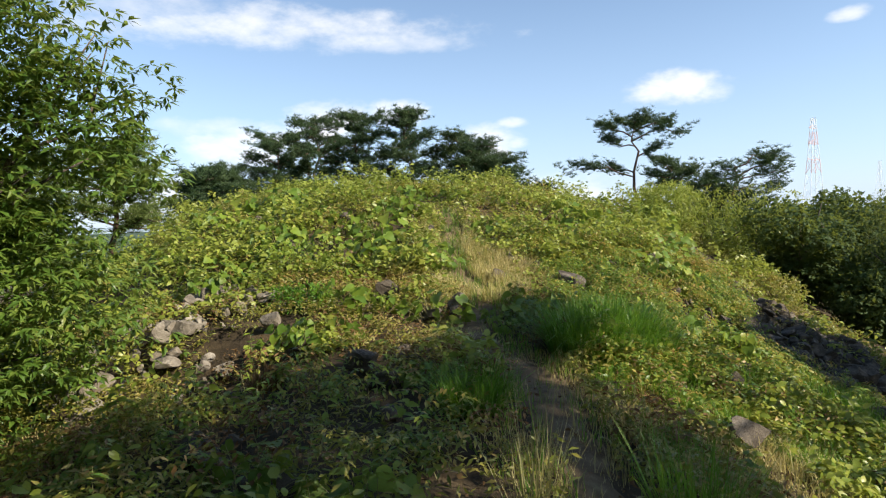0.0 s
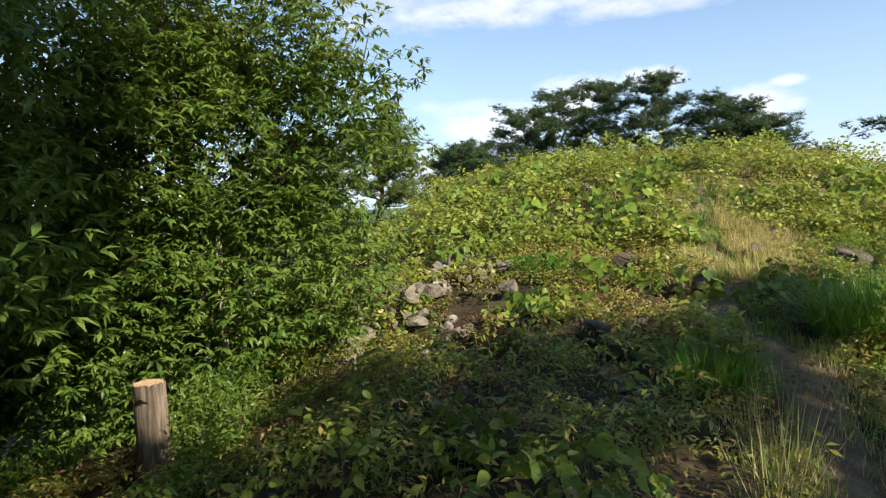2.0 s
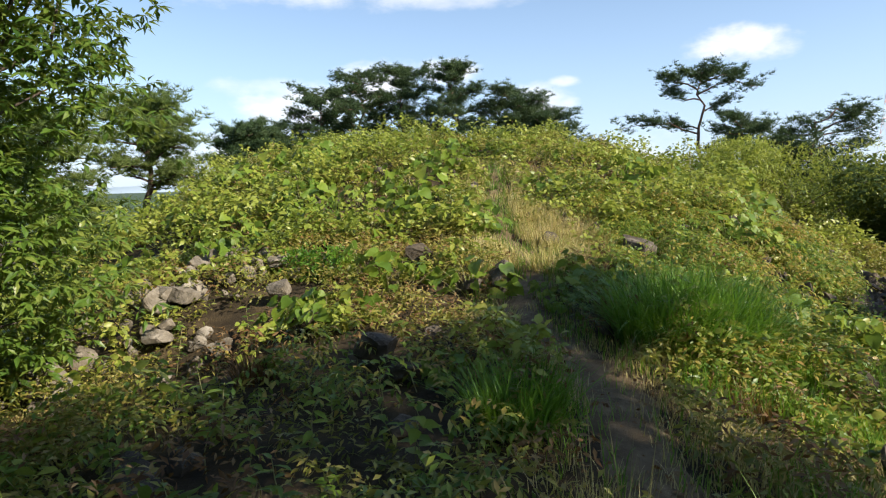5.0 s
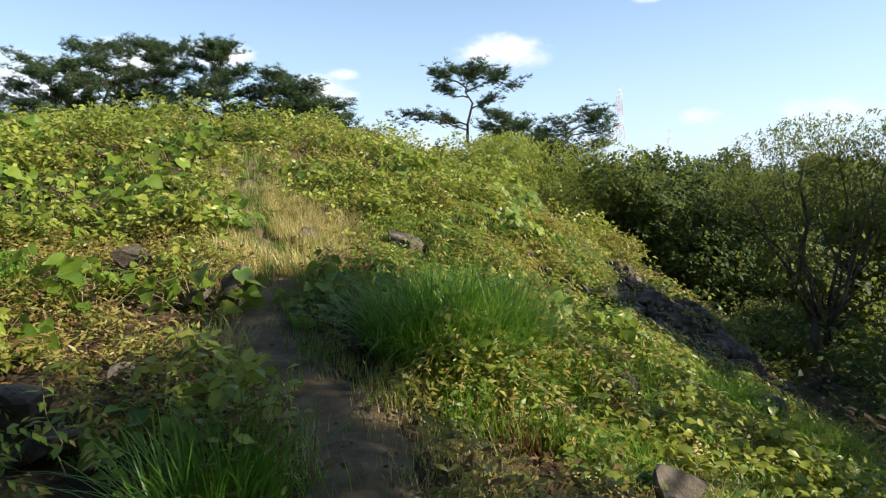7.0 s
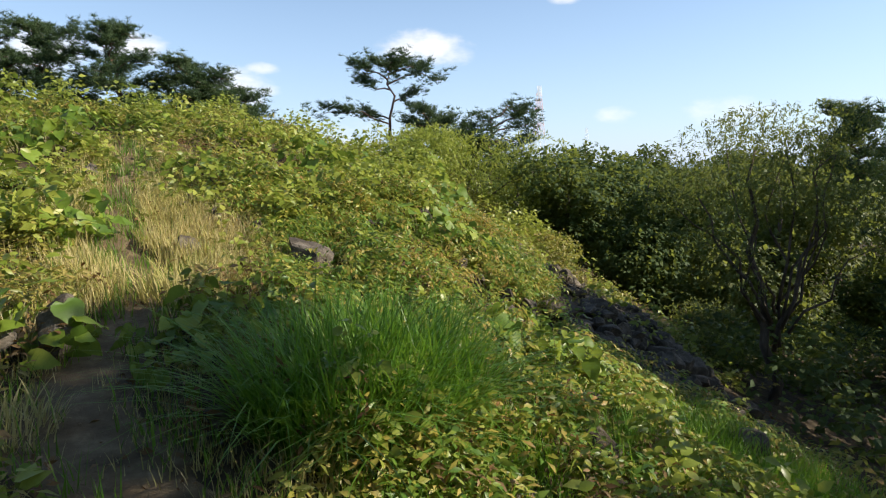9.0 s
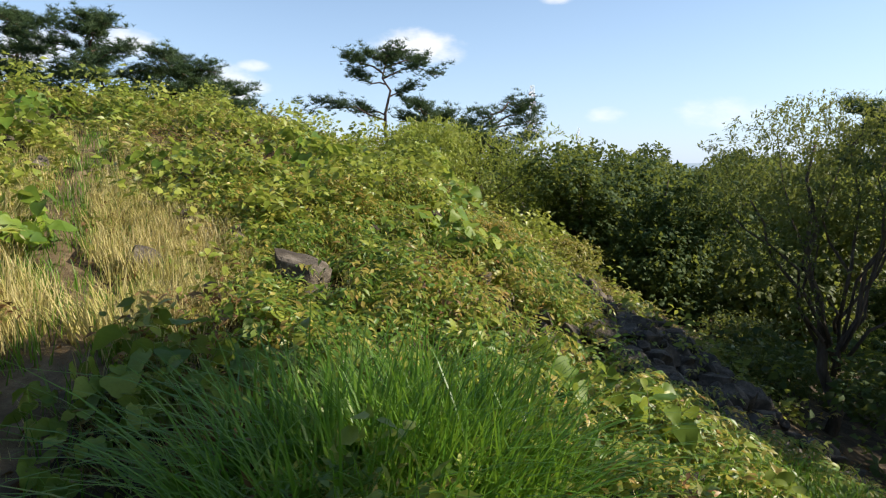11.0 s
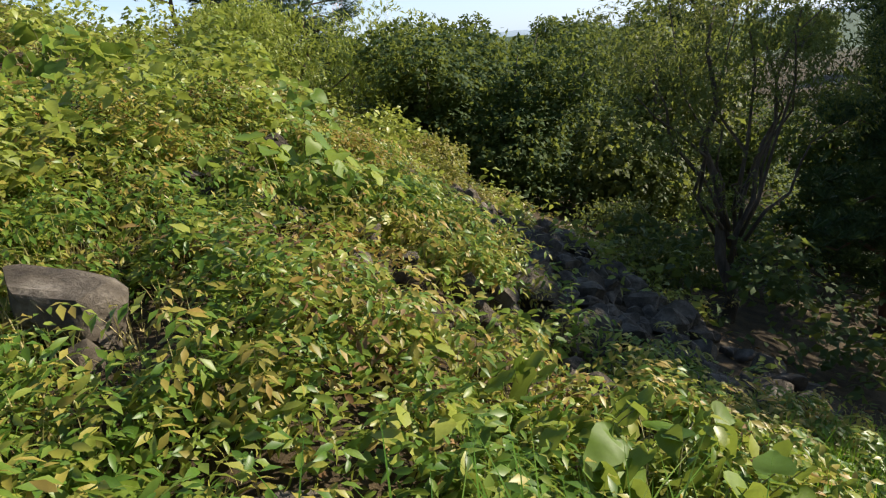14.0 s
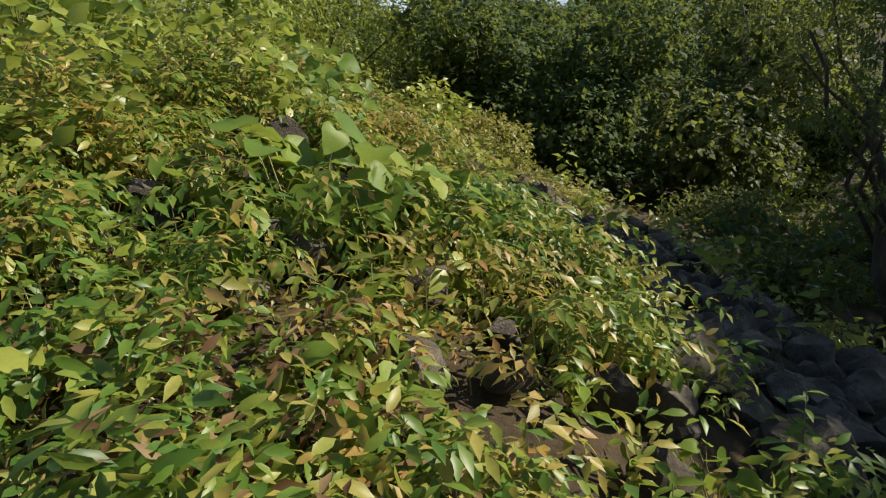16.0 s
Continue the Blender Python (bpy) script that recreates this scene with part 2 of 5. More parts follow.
M_GRASS = leaf_material("fresh_grass", [(0.0, (0.045, 0.115, 0.013)), (0.4, (0.095, 0.22, 0.022)), (0.75, (0.17, 0.32, 0.035)), (1.0, (0.30, 0.35, 0.09))], 1.5, 0.4, 0.42, glow=(0.35, 0.55, 0.04))
M_STRAW = leaf_material("dry_grass", [(0.0, (0.30, 0.29, 0.07)), (0.35, (0.48, 0.42, 0.14)), (0.7, (0.63, 0.53, 0.26)), (1.0, (0.72, 0.62, 0.38))], 0.8, 0.55, 0.35, glow=(0.6, 0.5, 0.2))
M_CHESTNUT = leaf_material("long_green_leaf", [(0.0, (0.035, 0.085, 0.015)), (0.4, (0.09, 0.165, 0.025)), (0.75, (0.16, 0.225, 0.04)), (1.0, (0.27, 0.30, 0.075))], 0.5, 0.4, 0.35)
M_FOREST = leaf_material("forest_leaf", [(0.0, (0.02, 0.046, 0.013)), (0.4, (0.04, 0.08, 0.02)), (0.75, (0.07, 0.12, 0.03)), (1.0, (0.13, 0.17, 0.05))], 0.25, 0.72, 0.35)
M_LIGHTTREE = leaf_material("sparse_tree_leaf", [(0.0, (0.05, 0.08, 0.02)), (0.5, (0.105, 0.14, 0.034)), (1.0, (0.21, 0.22, 0.07))], 0.5, 0.6, 0.4)
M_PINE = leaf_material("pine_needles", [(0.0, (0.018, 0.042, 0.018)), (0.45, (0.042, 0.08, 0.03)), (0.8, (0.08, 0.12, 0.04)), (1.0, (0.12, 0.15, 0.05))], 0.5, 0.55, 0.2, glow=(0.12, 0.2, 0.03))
# pine needles again, lightened and yellowed in colour to stand for sun on them
M_PINELIT = leaf_material("sunlit_pine_needles", [(0.0, (0.06, 0.10, 0.025)), (0.5, (0.13, 0.18, 0.045)), (1.0, (0.22, 0.25, 0.075))], 0.5, 0.55, 0.3, glow=(0.25, 0.35, 0.05))
M_STALK = leaf_material("pale_stalk", [(0.0, (0.18, 0.17, 0.06)), (0.5, (0.30, 0.28, 0.12)), (1.0, (0.44, 0.40, 0.22))], 1.0, 0.6, 0.2, glow=(0.4, 0.4, 0.15))


# ---- lie of the land ----
rng = np.random.default_rng(11)
LATTICE = rng.random((256, 256))


def vnoise(x, y, seed=0):
    """Smooth value noise from 0 to 1."""
    x, y = np.asarray(x, float) + seed * 17.3, np.asarray(y, float) + seed * 41.7
    i, j = np.floor(x).astype(int), np.floor(y).astype(int)
    u, v = x - i, y - j
    u, v = u * u * (3 - 2 * u), v * v * (3 - 2 * v)
    g = lambda a, b: LATTICE[a % 256, b % 256]
    return (g(i, j) * (1 - u) + g(i + 1, j) * u) * (1 - v) + (g(i, j + 1) * (1 - u) + g(i + 1, j + 1) * u) * v


def ease(a, lo, hi):
    t = np.clip((np.asarray(a, float) - lo) / (hi - lo), 0, 1)
    return t * t * (3 - 2 * t)


def softplus(a, k=2.0):
    return np.logaddexp(0, np.asarray(a, float) * k) / k


def land(x, y, rough=True):
    """Height of the ground: a broad mound, a ridge that leads up to it, slopes falling to both sides, and low hills far off."""
    x, y = np.asarray(x, float), np.asarray(y, float)
    along = 4 + softplus(y - 4, 1.2)
    r2 = ((x + 2.375) / 12.223) ** 2 + ((y - 28.232) / 14.315) ** 2
    fall_l = 0.308 * softplus(-2.078 - 0.348 * (along - 6) - x)
    fall_r = 0.428 * softplus(x - 1.768 - 0.426 * (along - 6))
    h = -0.14 + 3.148 * np.exp(-(r2 ** 1.482)) - fall_l - fall_r
    h = h - 0.55 * np.exp(-(((x + 3.3) / 1.3) ** 2) - ((y - 8.2) / 0.75) ** 2) + 0.22 * np.exp(-(((x + 4.3) / 1.3) ** 2) - ((y - 10.4) / 0.9) ** 2)   # the broken bank
    h = h + softplus(-4.6 - h, 1.0)                       # valley floors
    if rough:
        h = h + 0.16 * (vnoise(x * 0.6, y * 0.6, 1) - 0.5) + 0.08 * (vnoise(x * 2.1, y * 2.1, 2) - 0.5)
    r = np.hypot(x, y - 12)
    far = -5.0 + 5.0 * vnoise(x / 90, y / 90, 3) - 7 * ease(r, 60, 300) + 12 * ease(r, 900, 2000) * (0.35 + 0.65 * vnoise(x / 420, y / 420, 4))
    w = ease(r, 26, 60)
    return h * (1 - w) + far * w


PATH_Y = [-8.0, 3.0, 5.8, 6.8, 7.7, 8.9, 10.0, 11.5, 12.6, 14.5, 16.7, 18.5]
PATH_X = [1.4, 1.25, 1.17, 1.2, 0.95, 0.5, 0.75, 1.0, 0.45, 0.25, 0.4, 0.1]


def path_half(y):
    """Half the width of the bare path, broader on the level stretch before the mound."""
    y = np.asarray(y, float)
    return 0.16 + 0.20 * vnoise(y * 1.1, y * 0 + 3, 5) + 0.26 * np.exp(-((y - 7.9) / 2.4) ** 2)


def off_path(x, y):
    """Distance sideways from the trodden path."""
    return np.abs(np.asarray(x) - np.interp(y, PATH_Y, PATH_X)) + 0.6 * np.maximum(0, np.asarray(y) - 18.0)


# ---- mesh helpers ----
def tri_mesh(name, verts, tris, smooth=False):
    me = bpy.data.meshes.new(name)
    verts, tris = np.asarray(verts, np.float32).reshape(-1, 3), np.asarray(tris, np.int32).reshape(-1, 3)
    me.vertices.add(len(verts))
    me.vertices.foreach_set("co", verts.ravel())
    me.loops.add(tris.size)
    me.loops.foreach_set("vertex_index", tris.ravel())
    me.polygons.add(len(tris))
    me.polygons.foreach_set("loop_start", np.arange(0, tris.size, 3, dtype=np.int32))
    me.polygons.foreach_set("use_smooth", np.full(len(tris), smooth))
    me.update(calc_edges=True)
    return me


def part(name, me, mat, parent=None, label=""):
    """One mesh object, as a part of a thing or as a thing itself."""
    ob = new(name, me)
    if mat is not None and not me.materials:
        me.materials.append(mat)
    if parent is not None:
        ob.parent = parent
    return tagged(ob, label)


def thing(name, label, category, at=(0, 0, 0), group=""):
    ob = new(name)
    ob.empty_display_size = 0.2
    ob.location = at
    return tagged(ob, label, category, group)


LANCE = (np.array([(0, 0, 0), (-.17, .3, .05), (0, .33, 0), (.17, .3, .05), (-.15, .65, .0), (0, .67, -.05), (.15, .65, .0), (0, 1, -.2)]),
         np.array([(0, 2, 1), (0, 3, 2), (1, 2, 5), (1, 5, 4), (2, 3, 6), (2, 6, 5), (4, 5, 7), (5, 6, 7)]))
OVAL = (np.array([(0, 0, 0), (-.27, .42, .07), (0, .45, 0), (.27, .42, .07), (0, 1, -.14)]),
        np.array([(0, 2, 1), (0, 3, 2), (1, 2, 4), (2, 3, 4)]))
SLIM = (np.array([(0, 0, 0), (-.16, .45, .05), (0, .47, 0), (.16, .45, .05), (0, 1, -.16)]),
        np.array([(0, 2, 1), (0, 3, 2), (1, 2, 4), (2, 3, 4)]))


def heart_shape():
    """A heart-shaped leaf, folded along its midrib, its rim slightly wavy."""
    stations = [(0.02, 0.0), (-0.10, 0.18), (-0.02, 0.35), (0.14, 0.44), (0.34, 0.42), (0.55, 0.32), (0.75, 0.19), (0.91, 0.08), (1.04, 0.0)]
    v, f = [], []
    for k, (y, w) in enumerate(stations):
        mid = max(y, 0.02 + 0.02 * k)
        v += [(0, mid, -0.12 * mid * mid), (-w, y, 0.16 * w + 0.02 * (-1) ** k - 0.12 * y * y), (w, y, 0.16 * w - 0.02 * (-1) ** k - 0.12 * y * y)]
    for k in range(len(stations) - 1):
        a, b = 3 * k, 3 * k + 3
        f += [(a, b, b + 1), (a, b + 1, a + 1), (a, a + 2, b + 2), (a, b + 2, b)]
    return np.array(v, float), np.array(f)


HEART = heart_shape()


LEAF4 = (np.array([(0, 0, 0), (-.2, .48, .05), (0, .5, 0), (.2, .48, .05), (0, 1, -.16)]), SLIM[1])
LEAF8 = (np.array([(0, 0, 0), (-.15, .22, .04), (0, .25, 0), (.15, .22, .04), (-.17, .58, .02), (0, .6, -.03), (.17, .58, .02), (0, 1, -.18)]), LANCE[1])
BROAD8 = (np.array([(0, 0, 0), (-.26, .2, .06), (0, .25, 0), (.26, .2, .06), (-.27, .56, .04), (0, .6, -.02), (.27, .56, .04), (0, 1, -.16)]), LANCE[1])


def tuft_shape(n, seed, up=0.35, width=0.05):
    r = np.random.default_rng(seed)
    v, f = [], []
    for k in range(n):
        a, e = r.uniform(0, 2 * np.pi), r.uniform(-0.35, 1.2)
        d = np.array([np.cos(a) * np.cos(e), np.sin(a) * np.cos(e), np.sin(e) + up])
        d /= np.linalg.norm(d)
        s = np.cross(d, r.normal(size=3))
        s /= np.linalg.norm(s)
        ln_ = r.uniform(0.6, 1.0)
        v += [s * width, -s * width, d * ln_]
        f.append((3 * k, 3 * k + 1, 3 * k + 2))
    return np.array(v), np.array(f)


CHESTNUT_LEAF = (np.array([(0, 0, 0), (-.17, .42, .04), (0, .44, 0), (.17, .42, .04), (0, 1, -.16)]), SLIM[1])
TUFT = tuft_shape(17, 3, width=0.038)
FLAKE = (np.array([(0, 0, 0), (-.3, .45, .06), (.3, .45, .06), (0, 1, -.14)]), np.array([(0, 2, 1), (1, 2, 3)]))


def unit(a):
    return a / np.maximum(np.linalg.norm(a, axis=-1, keepdims=True), 1e-9)


def scatter(shape, at, axis, normal, size):
    """Vertices and triangles of many copies of a small shape: its y along axis, its z near normal."""
    tv, tf = shape
    y = unit(np.asarray(axis, float))
    x = unit(np.cross(y, normal))
    z = np.cross(x, y)
    size = np.broadcast_to(np.asarray(size, float), (len(at),))
    v = (tv[None, :, 0, None] * x[:, None] + tv[None, :, 1, None] * y[:, None] + tv[None, :, 2, None] * z[:, None]) * size[:, None, None] + np.asarray(at)[:, None]
    f = tf[None] + (np.arange(len(at)) * len(tv))[:, None, None]
    return v.reshape(-1, 3), f.reshape(-1, 3)


def merge(pieces):
    vs, fs, n = [], [], 0
    for v, f in pieces:
        vs.append(np.asarray(v, float).reshape(-1, 3))
        fs.append(np.asarray(f).reshape(-1, 3) + n)
        n += len(vs[-1])
    return np.concatenate(vs), np.concatenate(fs)


def blades(at, lean, length, width, droop, steps=5):
    """Grass: tapering strips that rise from at, lean over and droop."""
    n = len(at)
    at, lean = np.asarray(at, float), np.asarray(lean, float)
    t = np.linspace(0, 1, steps)[None, :, None]
    length, width, droop = (np.broadcast_to(np.asarray(a, float), (n,))[:, None, None] for a in (length, width, droop))
    flat = lean[:, None] * np.array([1, 1, 0])
    up = np.array([0, 0, 1.0])
    line = at[:, None] + length * (up * (t - 0.55 * droop * t ** 2.4) + flat * (t * 0.5 + 0.8 * droop * t ** 2))
    side = unit(np.cross(unit(flat[:, 0] + 1e-6), up))[:, None]
    w = width * (1 - t ** 1.6) * 0.5
    left, right = line[:, :-1] - side * w[:, :-1], line[:, :-1] + side * w[:, :-1]
    v = np.concatenate([np.stack([left, right], 2).reshape(n, -1, 3), line[:, -1:]], 1)
    f = []
    for k in range(steps - 2):
        f += [(2 * k, 2 * k + 1, 2 * k + 3), (2 * k, 2 * k + 3, 2 * k + 2)]
    f.append((2 * steps - 4, 2 * steps - 3, 2 * steps - 2))
    f = np.array(f)[None] + (np.arange(n) * v.shape[1])[:, None, None]
    return v.reshape(-1, 3), f.reshape(-1, 3)


def tube(points, radii, sides=7, seed=0, knobbly=0.0):
    """A tapered, slightly uneven limb along points."""
    r = np.random.default_rng(seed)
    p = np.asarray(points, float)
    d = unit(np.gradient(p, axis=0))
    ref = np.array([0.31, 0.95, 0.05]) if abs(d[0] @ np.array([0.31, 0.95, 0.05])) < 0.9 else np.array([1.0, 0, 0])
    a = unit(np.cross(d, ref))
    b = np.cross(d, a)
    ang = np.linspace(0, 2 * np.pi, sides, endpoint=False)
    rad = np.asarray(radii, float)[:, None] * (1 + knobbly * (r.random((len(p), sides)) - 0.5))
    ring = p[:, None] + rad[..., None] * (np.cos(ang)[None, :, None] * a[:, None] + np.sin(ang)[None, :, None] * b[:, None])
    v = np.concatenate([ring.reshape(-1, 3), p[:1], p[-1:]])
    f, n = [], len(p)
    for i in range(n - 1):
        for k in range(sides):
            q, s = i * sides + k, i * sides + (k + 1) % sides
            f += [(q, s, s + sides), (q, s + sides, q + sides)]
    for k in range(sides):
        f += [(n * sides, (k + 1) % sides, k), (n * sides + 1, (n - 1) * sides + k, (n - 1) * sides + (k + 1) % sides)]
    return v, np.array(f)


def bent(a, b, sag, n=6, seed=0, wobble=0.05):
    """Points of a limb from a to b, lifted by sag in the middle, wandering a little."""
    r = np.random.default_rng(seed)
    t = np.linspace(0, 1, n)[:, None]
    p = np.asarray(a, float) * (1 - t) + np.asarray(b, float) * t
    p[:, 2] += sag * np.sin(np.pi * t[:, 0])
    p[1:-1] += r.normal(size=(n - 2, 3)) * wobble * np.linalg.norm(np.subtract(b, a))
    return p


# ---- ground ----
def spread(lo, hi, fine_lo, fine_hi, step):
    """Grid lines: even where the walk goes, widening towards the horizon."""
    mid = np.arange(fine_lo, fine_hi + 1e-6, step)
    up, down, s = [mid[-1]], [mid[0]], step
    while up[-1] < hi:
        s *= 1.16
        up.append(up[-1] + s)
    s = step
    while down[-1] > lo:
        s *= 1.16
        down.append(down[-1] - s)
    return np.concatenate([down[:0:-1], mid, up[1:]])


gx, gy = spread(-2400, 2400, -14, 22, 0.2), spread(-2400, 2400, -4, 30, 0.2)
X, Y = np.meshgrid(gx, gy)
verts = np.stack([X, Y, land(X, Y)], -1).reshape(-1, 3)
i = np.arange(len(gy) - 1)[:, None] * len(gx) + np.arange(len(gx) - 1)[None]
quads = np.stack([np.stack([i, i + 1, i + len(gx) + 1], -1), np.stack([i, i + len(gx) + 1, i + len(gx)], -1)], 2).reshape(-1, 3)
ground = part("ground", tri_mesh("ground", verts, quads, True), M_GROUND)
tagged(ground, "dark leaf-littered soil of a hill and its slopes", "ground", kind="structure")

# hills on the horizon, the blue of distance haze put into their colour
M_HAZYHILL = solid_material("haze_blue_hills", [(0.3, (0.26, 0.34, 0.42)), (0.7, (0.34, 0.42, 0.50))], 0.004, 1.0, 0.0, 0.01)
az = np.radians(np.arange(-70, 95, 1.0))
ridge = 4 + 16 * vnoise(az * 7, az * 0, 22) + 5 * vnoise(az * 31, az * 0, 23)
rows3 = [np.stack([np.sin(az) * q, np.cos(az) * q, h_], -1) for q, h_ in ((2250.0, ridge * 0 - 30), (2300.0, ridge), (2350.0, ridge * 0 - 30))]
na = len(az)
i = np.arange(na - 1)
hill_f = np.concatenate([np.stack([np.stack([i + k * na, i + 1 + k * na, i + 1 + (k + 1) * na], -1), np.stack([i + k * na, i + 1 + (k + 1) * na, i + (k + 1) * na], -1)], 1).reshape(-1, 3) for k in range(2)])
tagged(part("backdrop", tri_mesh("backdrop", np.concatenate(rows3), hill_f, True), M_HAZYHILL), "low hills on the far horizon, coloured blue for haze", "hills", kind="structure")

# the trodden path, a thin skin of bare earth draped on the ground
ys = np.arange(-6, 18.3, 0.12)
cols = np.linspace(-1, 1, 9)
half = path_half(ys)
px = np.interp(ys, PATH_Y, PATH_X)[:, None] + cols[None] * (half[:, None] + 0.22 * (vnoise(ys[:, None] * 3.5, cols[None] * 2, 6) - 0.5))
py = np.repeat(ys[:, None], 9, 1)
pz = land(px, py) + 0.03 * (1 - cols[None] ** 4) - 0.014 + 0.016 * (vnoise(px * 7, py * 7, 7) - 0.5)
i = np.arange(len(ys) - 1)[:, None] * 9 + np.arange(8)[None]
quads = np.stack([np.stack([i, i + 1, i + 10], -1), np.stack([i, i + 10, i + 9], -1)], 2).reshape(-1, 3)
path = part("path", tri_mesh("path", np.stack([px, py, pz], -1), quads, True), M_PATH)
tagged(path, "narrow trodden path of bare pale earth", "path", kind="structure")


# ---- low plants that cover the ground ----
def sow(n, x0, x1, y0, y1, keep, seed):
    """Random places on the ground, kept with the chance that keep(x, y) gives."""
    r = np.random.default_rng(seed)
    x, y = r.uniform(x0, x1, n), r.uniform(y0, y1, n)
    ok = r.random(n) < keep(x, y)
    x, y = x[ok], y[ok]
    return np.stack([x, y, land(x, y)], -1), r


def dry_patch(x, y):
    """Where dry grass stands: beside the path on the sunny slope."""
    a = np.exp(-(((x - 1.3) / 1.15) ** 2 + ((y - 12.5) / 1.9) ** 2) ** 1.5)
    b = np.exp(-((off_path(x, y) / 0.75) ** 2)) * ease(y, 9.8, 11) * (1 - ease(y, 17.5, 19))
    return np.clip(a + 0.8 * b, 0, 1)


def stony(x, y):
    """The bare rocky flank to the right and the broken bank to the left."""
    edge = 1.768 + 0.426 * (y - 6)
    a = ease(x - edge, 1.2, 2.0) * (1 - ease(x - edge, 4.2, 5.5)) * ease(y, 9.5, 11.0) * (1 - ease(y, 14.5, 16.5))
    b = np.exp(-(((x + 4.6) / 1.6) ** 2 + ((y - 9.8) / 1.6) ** 2) ** 1.5)
    return np.clip(a + 0.72 * b, 0, 1)


VINE_AT = [(-1.45, 10.2, 1.2), (-1.1, 9.9, 1.1), (-1.6, 8.6, 1.0), (-1.95, 8.7, 0.9), (0.05, 9.75, 0.9), (-0.15, 13.2, 1.2), (0.05, 12.9, 1.0), (-0.9, 13.0, 1.0), (-1.4, 13.6, 1.1),
           (4.1, 9.35, 1.0), (4.55, 9.5, 0.9), (2.0, 10.3, 0.8), (1.45, 9.9, 0.8), (1.25, 9.15, 0.6), (4.0, 9.9, 1.0), (4.85, 13.45, 1.1), (4.5, 13.2, 1.1), (5.05, 13.2, 1.0), (4.2, 13.75, 1.0), (3.3, 10.95, 0.6), (3.75, 11.55, 0.6),
           (1.75, 9.5, 0.75), (1.6, 10.4, 0.8), (1.1, 9.7, 0.7), (-1.2, 4.3, 0.7), (-0.3, 3.9, 0.75), (0.4, 7.6, 0.55), (2.95, 3.9, 0.9), (3.3, 4.6, 0.8), (0.1, 6.9, 0.7), (5.6, 15.2, 1.0), (-2.6, 15.0, 1.1), (2.6, 15.2, 1.1),
           (1.6, 16.2, 1.1), (-2.0, 16.4, 1.1), (3.0, 16.5, 1.0), (-3.5, 13.6, 1.0), (5.0, 11.0, 0.5), (3.1, 12.6, 0.45), (3.6, 13.6, 0.55), (6.0, 16.0, 1.0), (4.4, 16.4, 1.0)]


# stones that stick out of the weeds
stone_r = random.Random(77)
STONE_AT = [(stone_r.uniform(-5.5, 6.5), stone_r.uniform(7.6, 18.5), stone_r.uniform(0.2, 0.5)) for _ in range(80)]
STONE_AT = [(x, y, q * (0.6 if 1.9 < x < 6.2 and 9.5 < y < 14 else 1.0)) for x, y, q in STONE_AT]
STONE_AT = [q for q in STONE_AT if abs(q[0] - np.interp(q[1], PATH_Y, PATH_X)) > 0.45]
BOULDER_AT = [(-0.95, 10.75, 0.62), (2.66, 11.75, 0.95), (-1.2, 14.1, 0.75), (-0.8, 7.35, 0.55), (3.0, 7.45, 0.34), (-1.9, 5.1, 0.5), (-1.75, 5.5, 0.3), (-0.4, 5.9, 0.3), (-0.35, 7.9, 0.35), (0.25, 3.7, 0.35), (-1.3, 4.15, 0.26), (-0.55, 6.9, 0.5), (3.25, 6.35, 0.75)]


END_STONES = [(4.27, 11.85, 0.34), (4.66, 11.72, 0.30), (4.3, 12.75, 0.38), (4.75, 12.45, 0.30), (5.05, 11.55, 0.32), (4.9, 12.05, 0.26), (5.3, 11.45, 0.42), (4.95, 14.4, 0.5), (3.9, 12.5, 0.32), (5.5, 12.6, 0.36), (4.35, 11.05, 0.3), (3.75, 13.6, 0.36)]


def round_stones(x, y):
    """Weeds leave the stones bare, most of all on the downhill side."""
    keep = np.ones(np.shape(x))
    for sx, sy, size in STONE_AT + BOULDER_AT + [(a, b, c * 1.45) for a, b, c in END_STONES]:
        keep = np.minimum(keep, 1 - np.exp(-(((x - sx) / (size * 0.5)) ** 2 + ((y - sy + size * 0.45) / (size * 0.75)) ** 2) ** 2))
    return keep


vine_r = random.Random(31)
for _ in range(90):
    x, y = vine_r.uniform(-6.5, 7.5), vine_r.uniform(11.5, 21.0)
    if len(VINE_AT) < 92 and off_path(x, y) > 1.0 and not (x > 1.8 and y < 15):
        VINE_AT.append((x, y, vine_r.uniform(0.9, 1.4)))


def by_vines(x, y):
    """Where the large-leaved vines grow, other weeds stay low."""
    near = np.full(np.shape(x), 9.0)
    for vx, vy, _ in VINE_AT:
        near = np.minimum(near, np.hypot(x - vx, y - vy))
    return 1 - 0.35 * np.exp(-(near / 0.36) ** 4)


def cover_chance(x, y):
    gaps = ease(vnoise(x * 1.1, y * 1.1, 8) + 0.5 * vnoise(x * 3.3, y * 3.3, 9), 0.52, 0.70)
    thin = 1 - 0.62 * (1 - ease(y, 6.6, 7.8)) * (1 - ease(x, 0.9, 1.6)) * ease(x, -4.2, -3.2) * ease(vnoise(x * 1.5, y * 1.5, 27), 0.3, 0.55)
    return thin * gaps * round_stones(x, y) * ease(off_path(x, y) - path_half(y), -0.12, 0.18) * (1 - 0.94 * dry_patch(x, y) ** 2) * (1 - 0.92 * stony(x, y)) * by_vines(x, y) * (1 - 0.7 * np.exp(-(((x + 4.0) / 0.9) ** 2 + ((y - 7.0) / 0.8) ** 2) ** 2))


def hummocks(x, y):
    """How high the low plants stand, from place to place."""
    return 0.05 + 1.3 * vnoise(x * 0.8, y * 0.8, 14) ** 1.3 + 0.95 * (vnoise(x * 2.3, y * 2.3, 15) - 0.4)


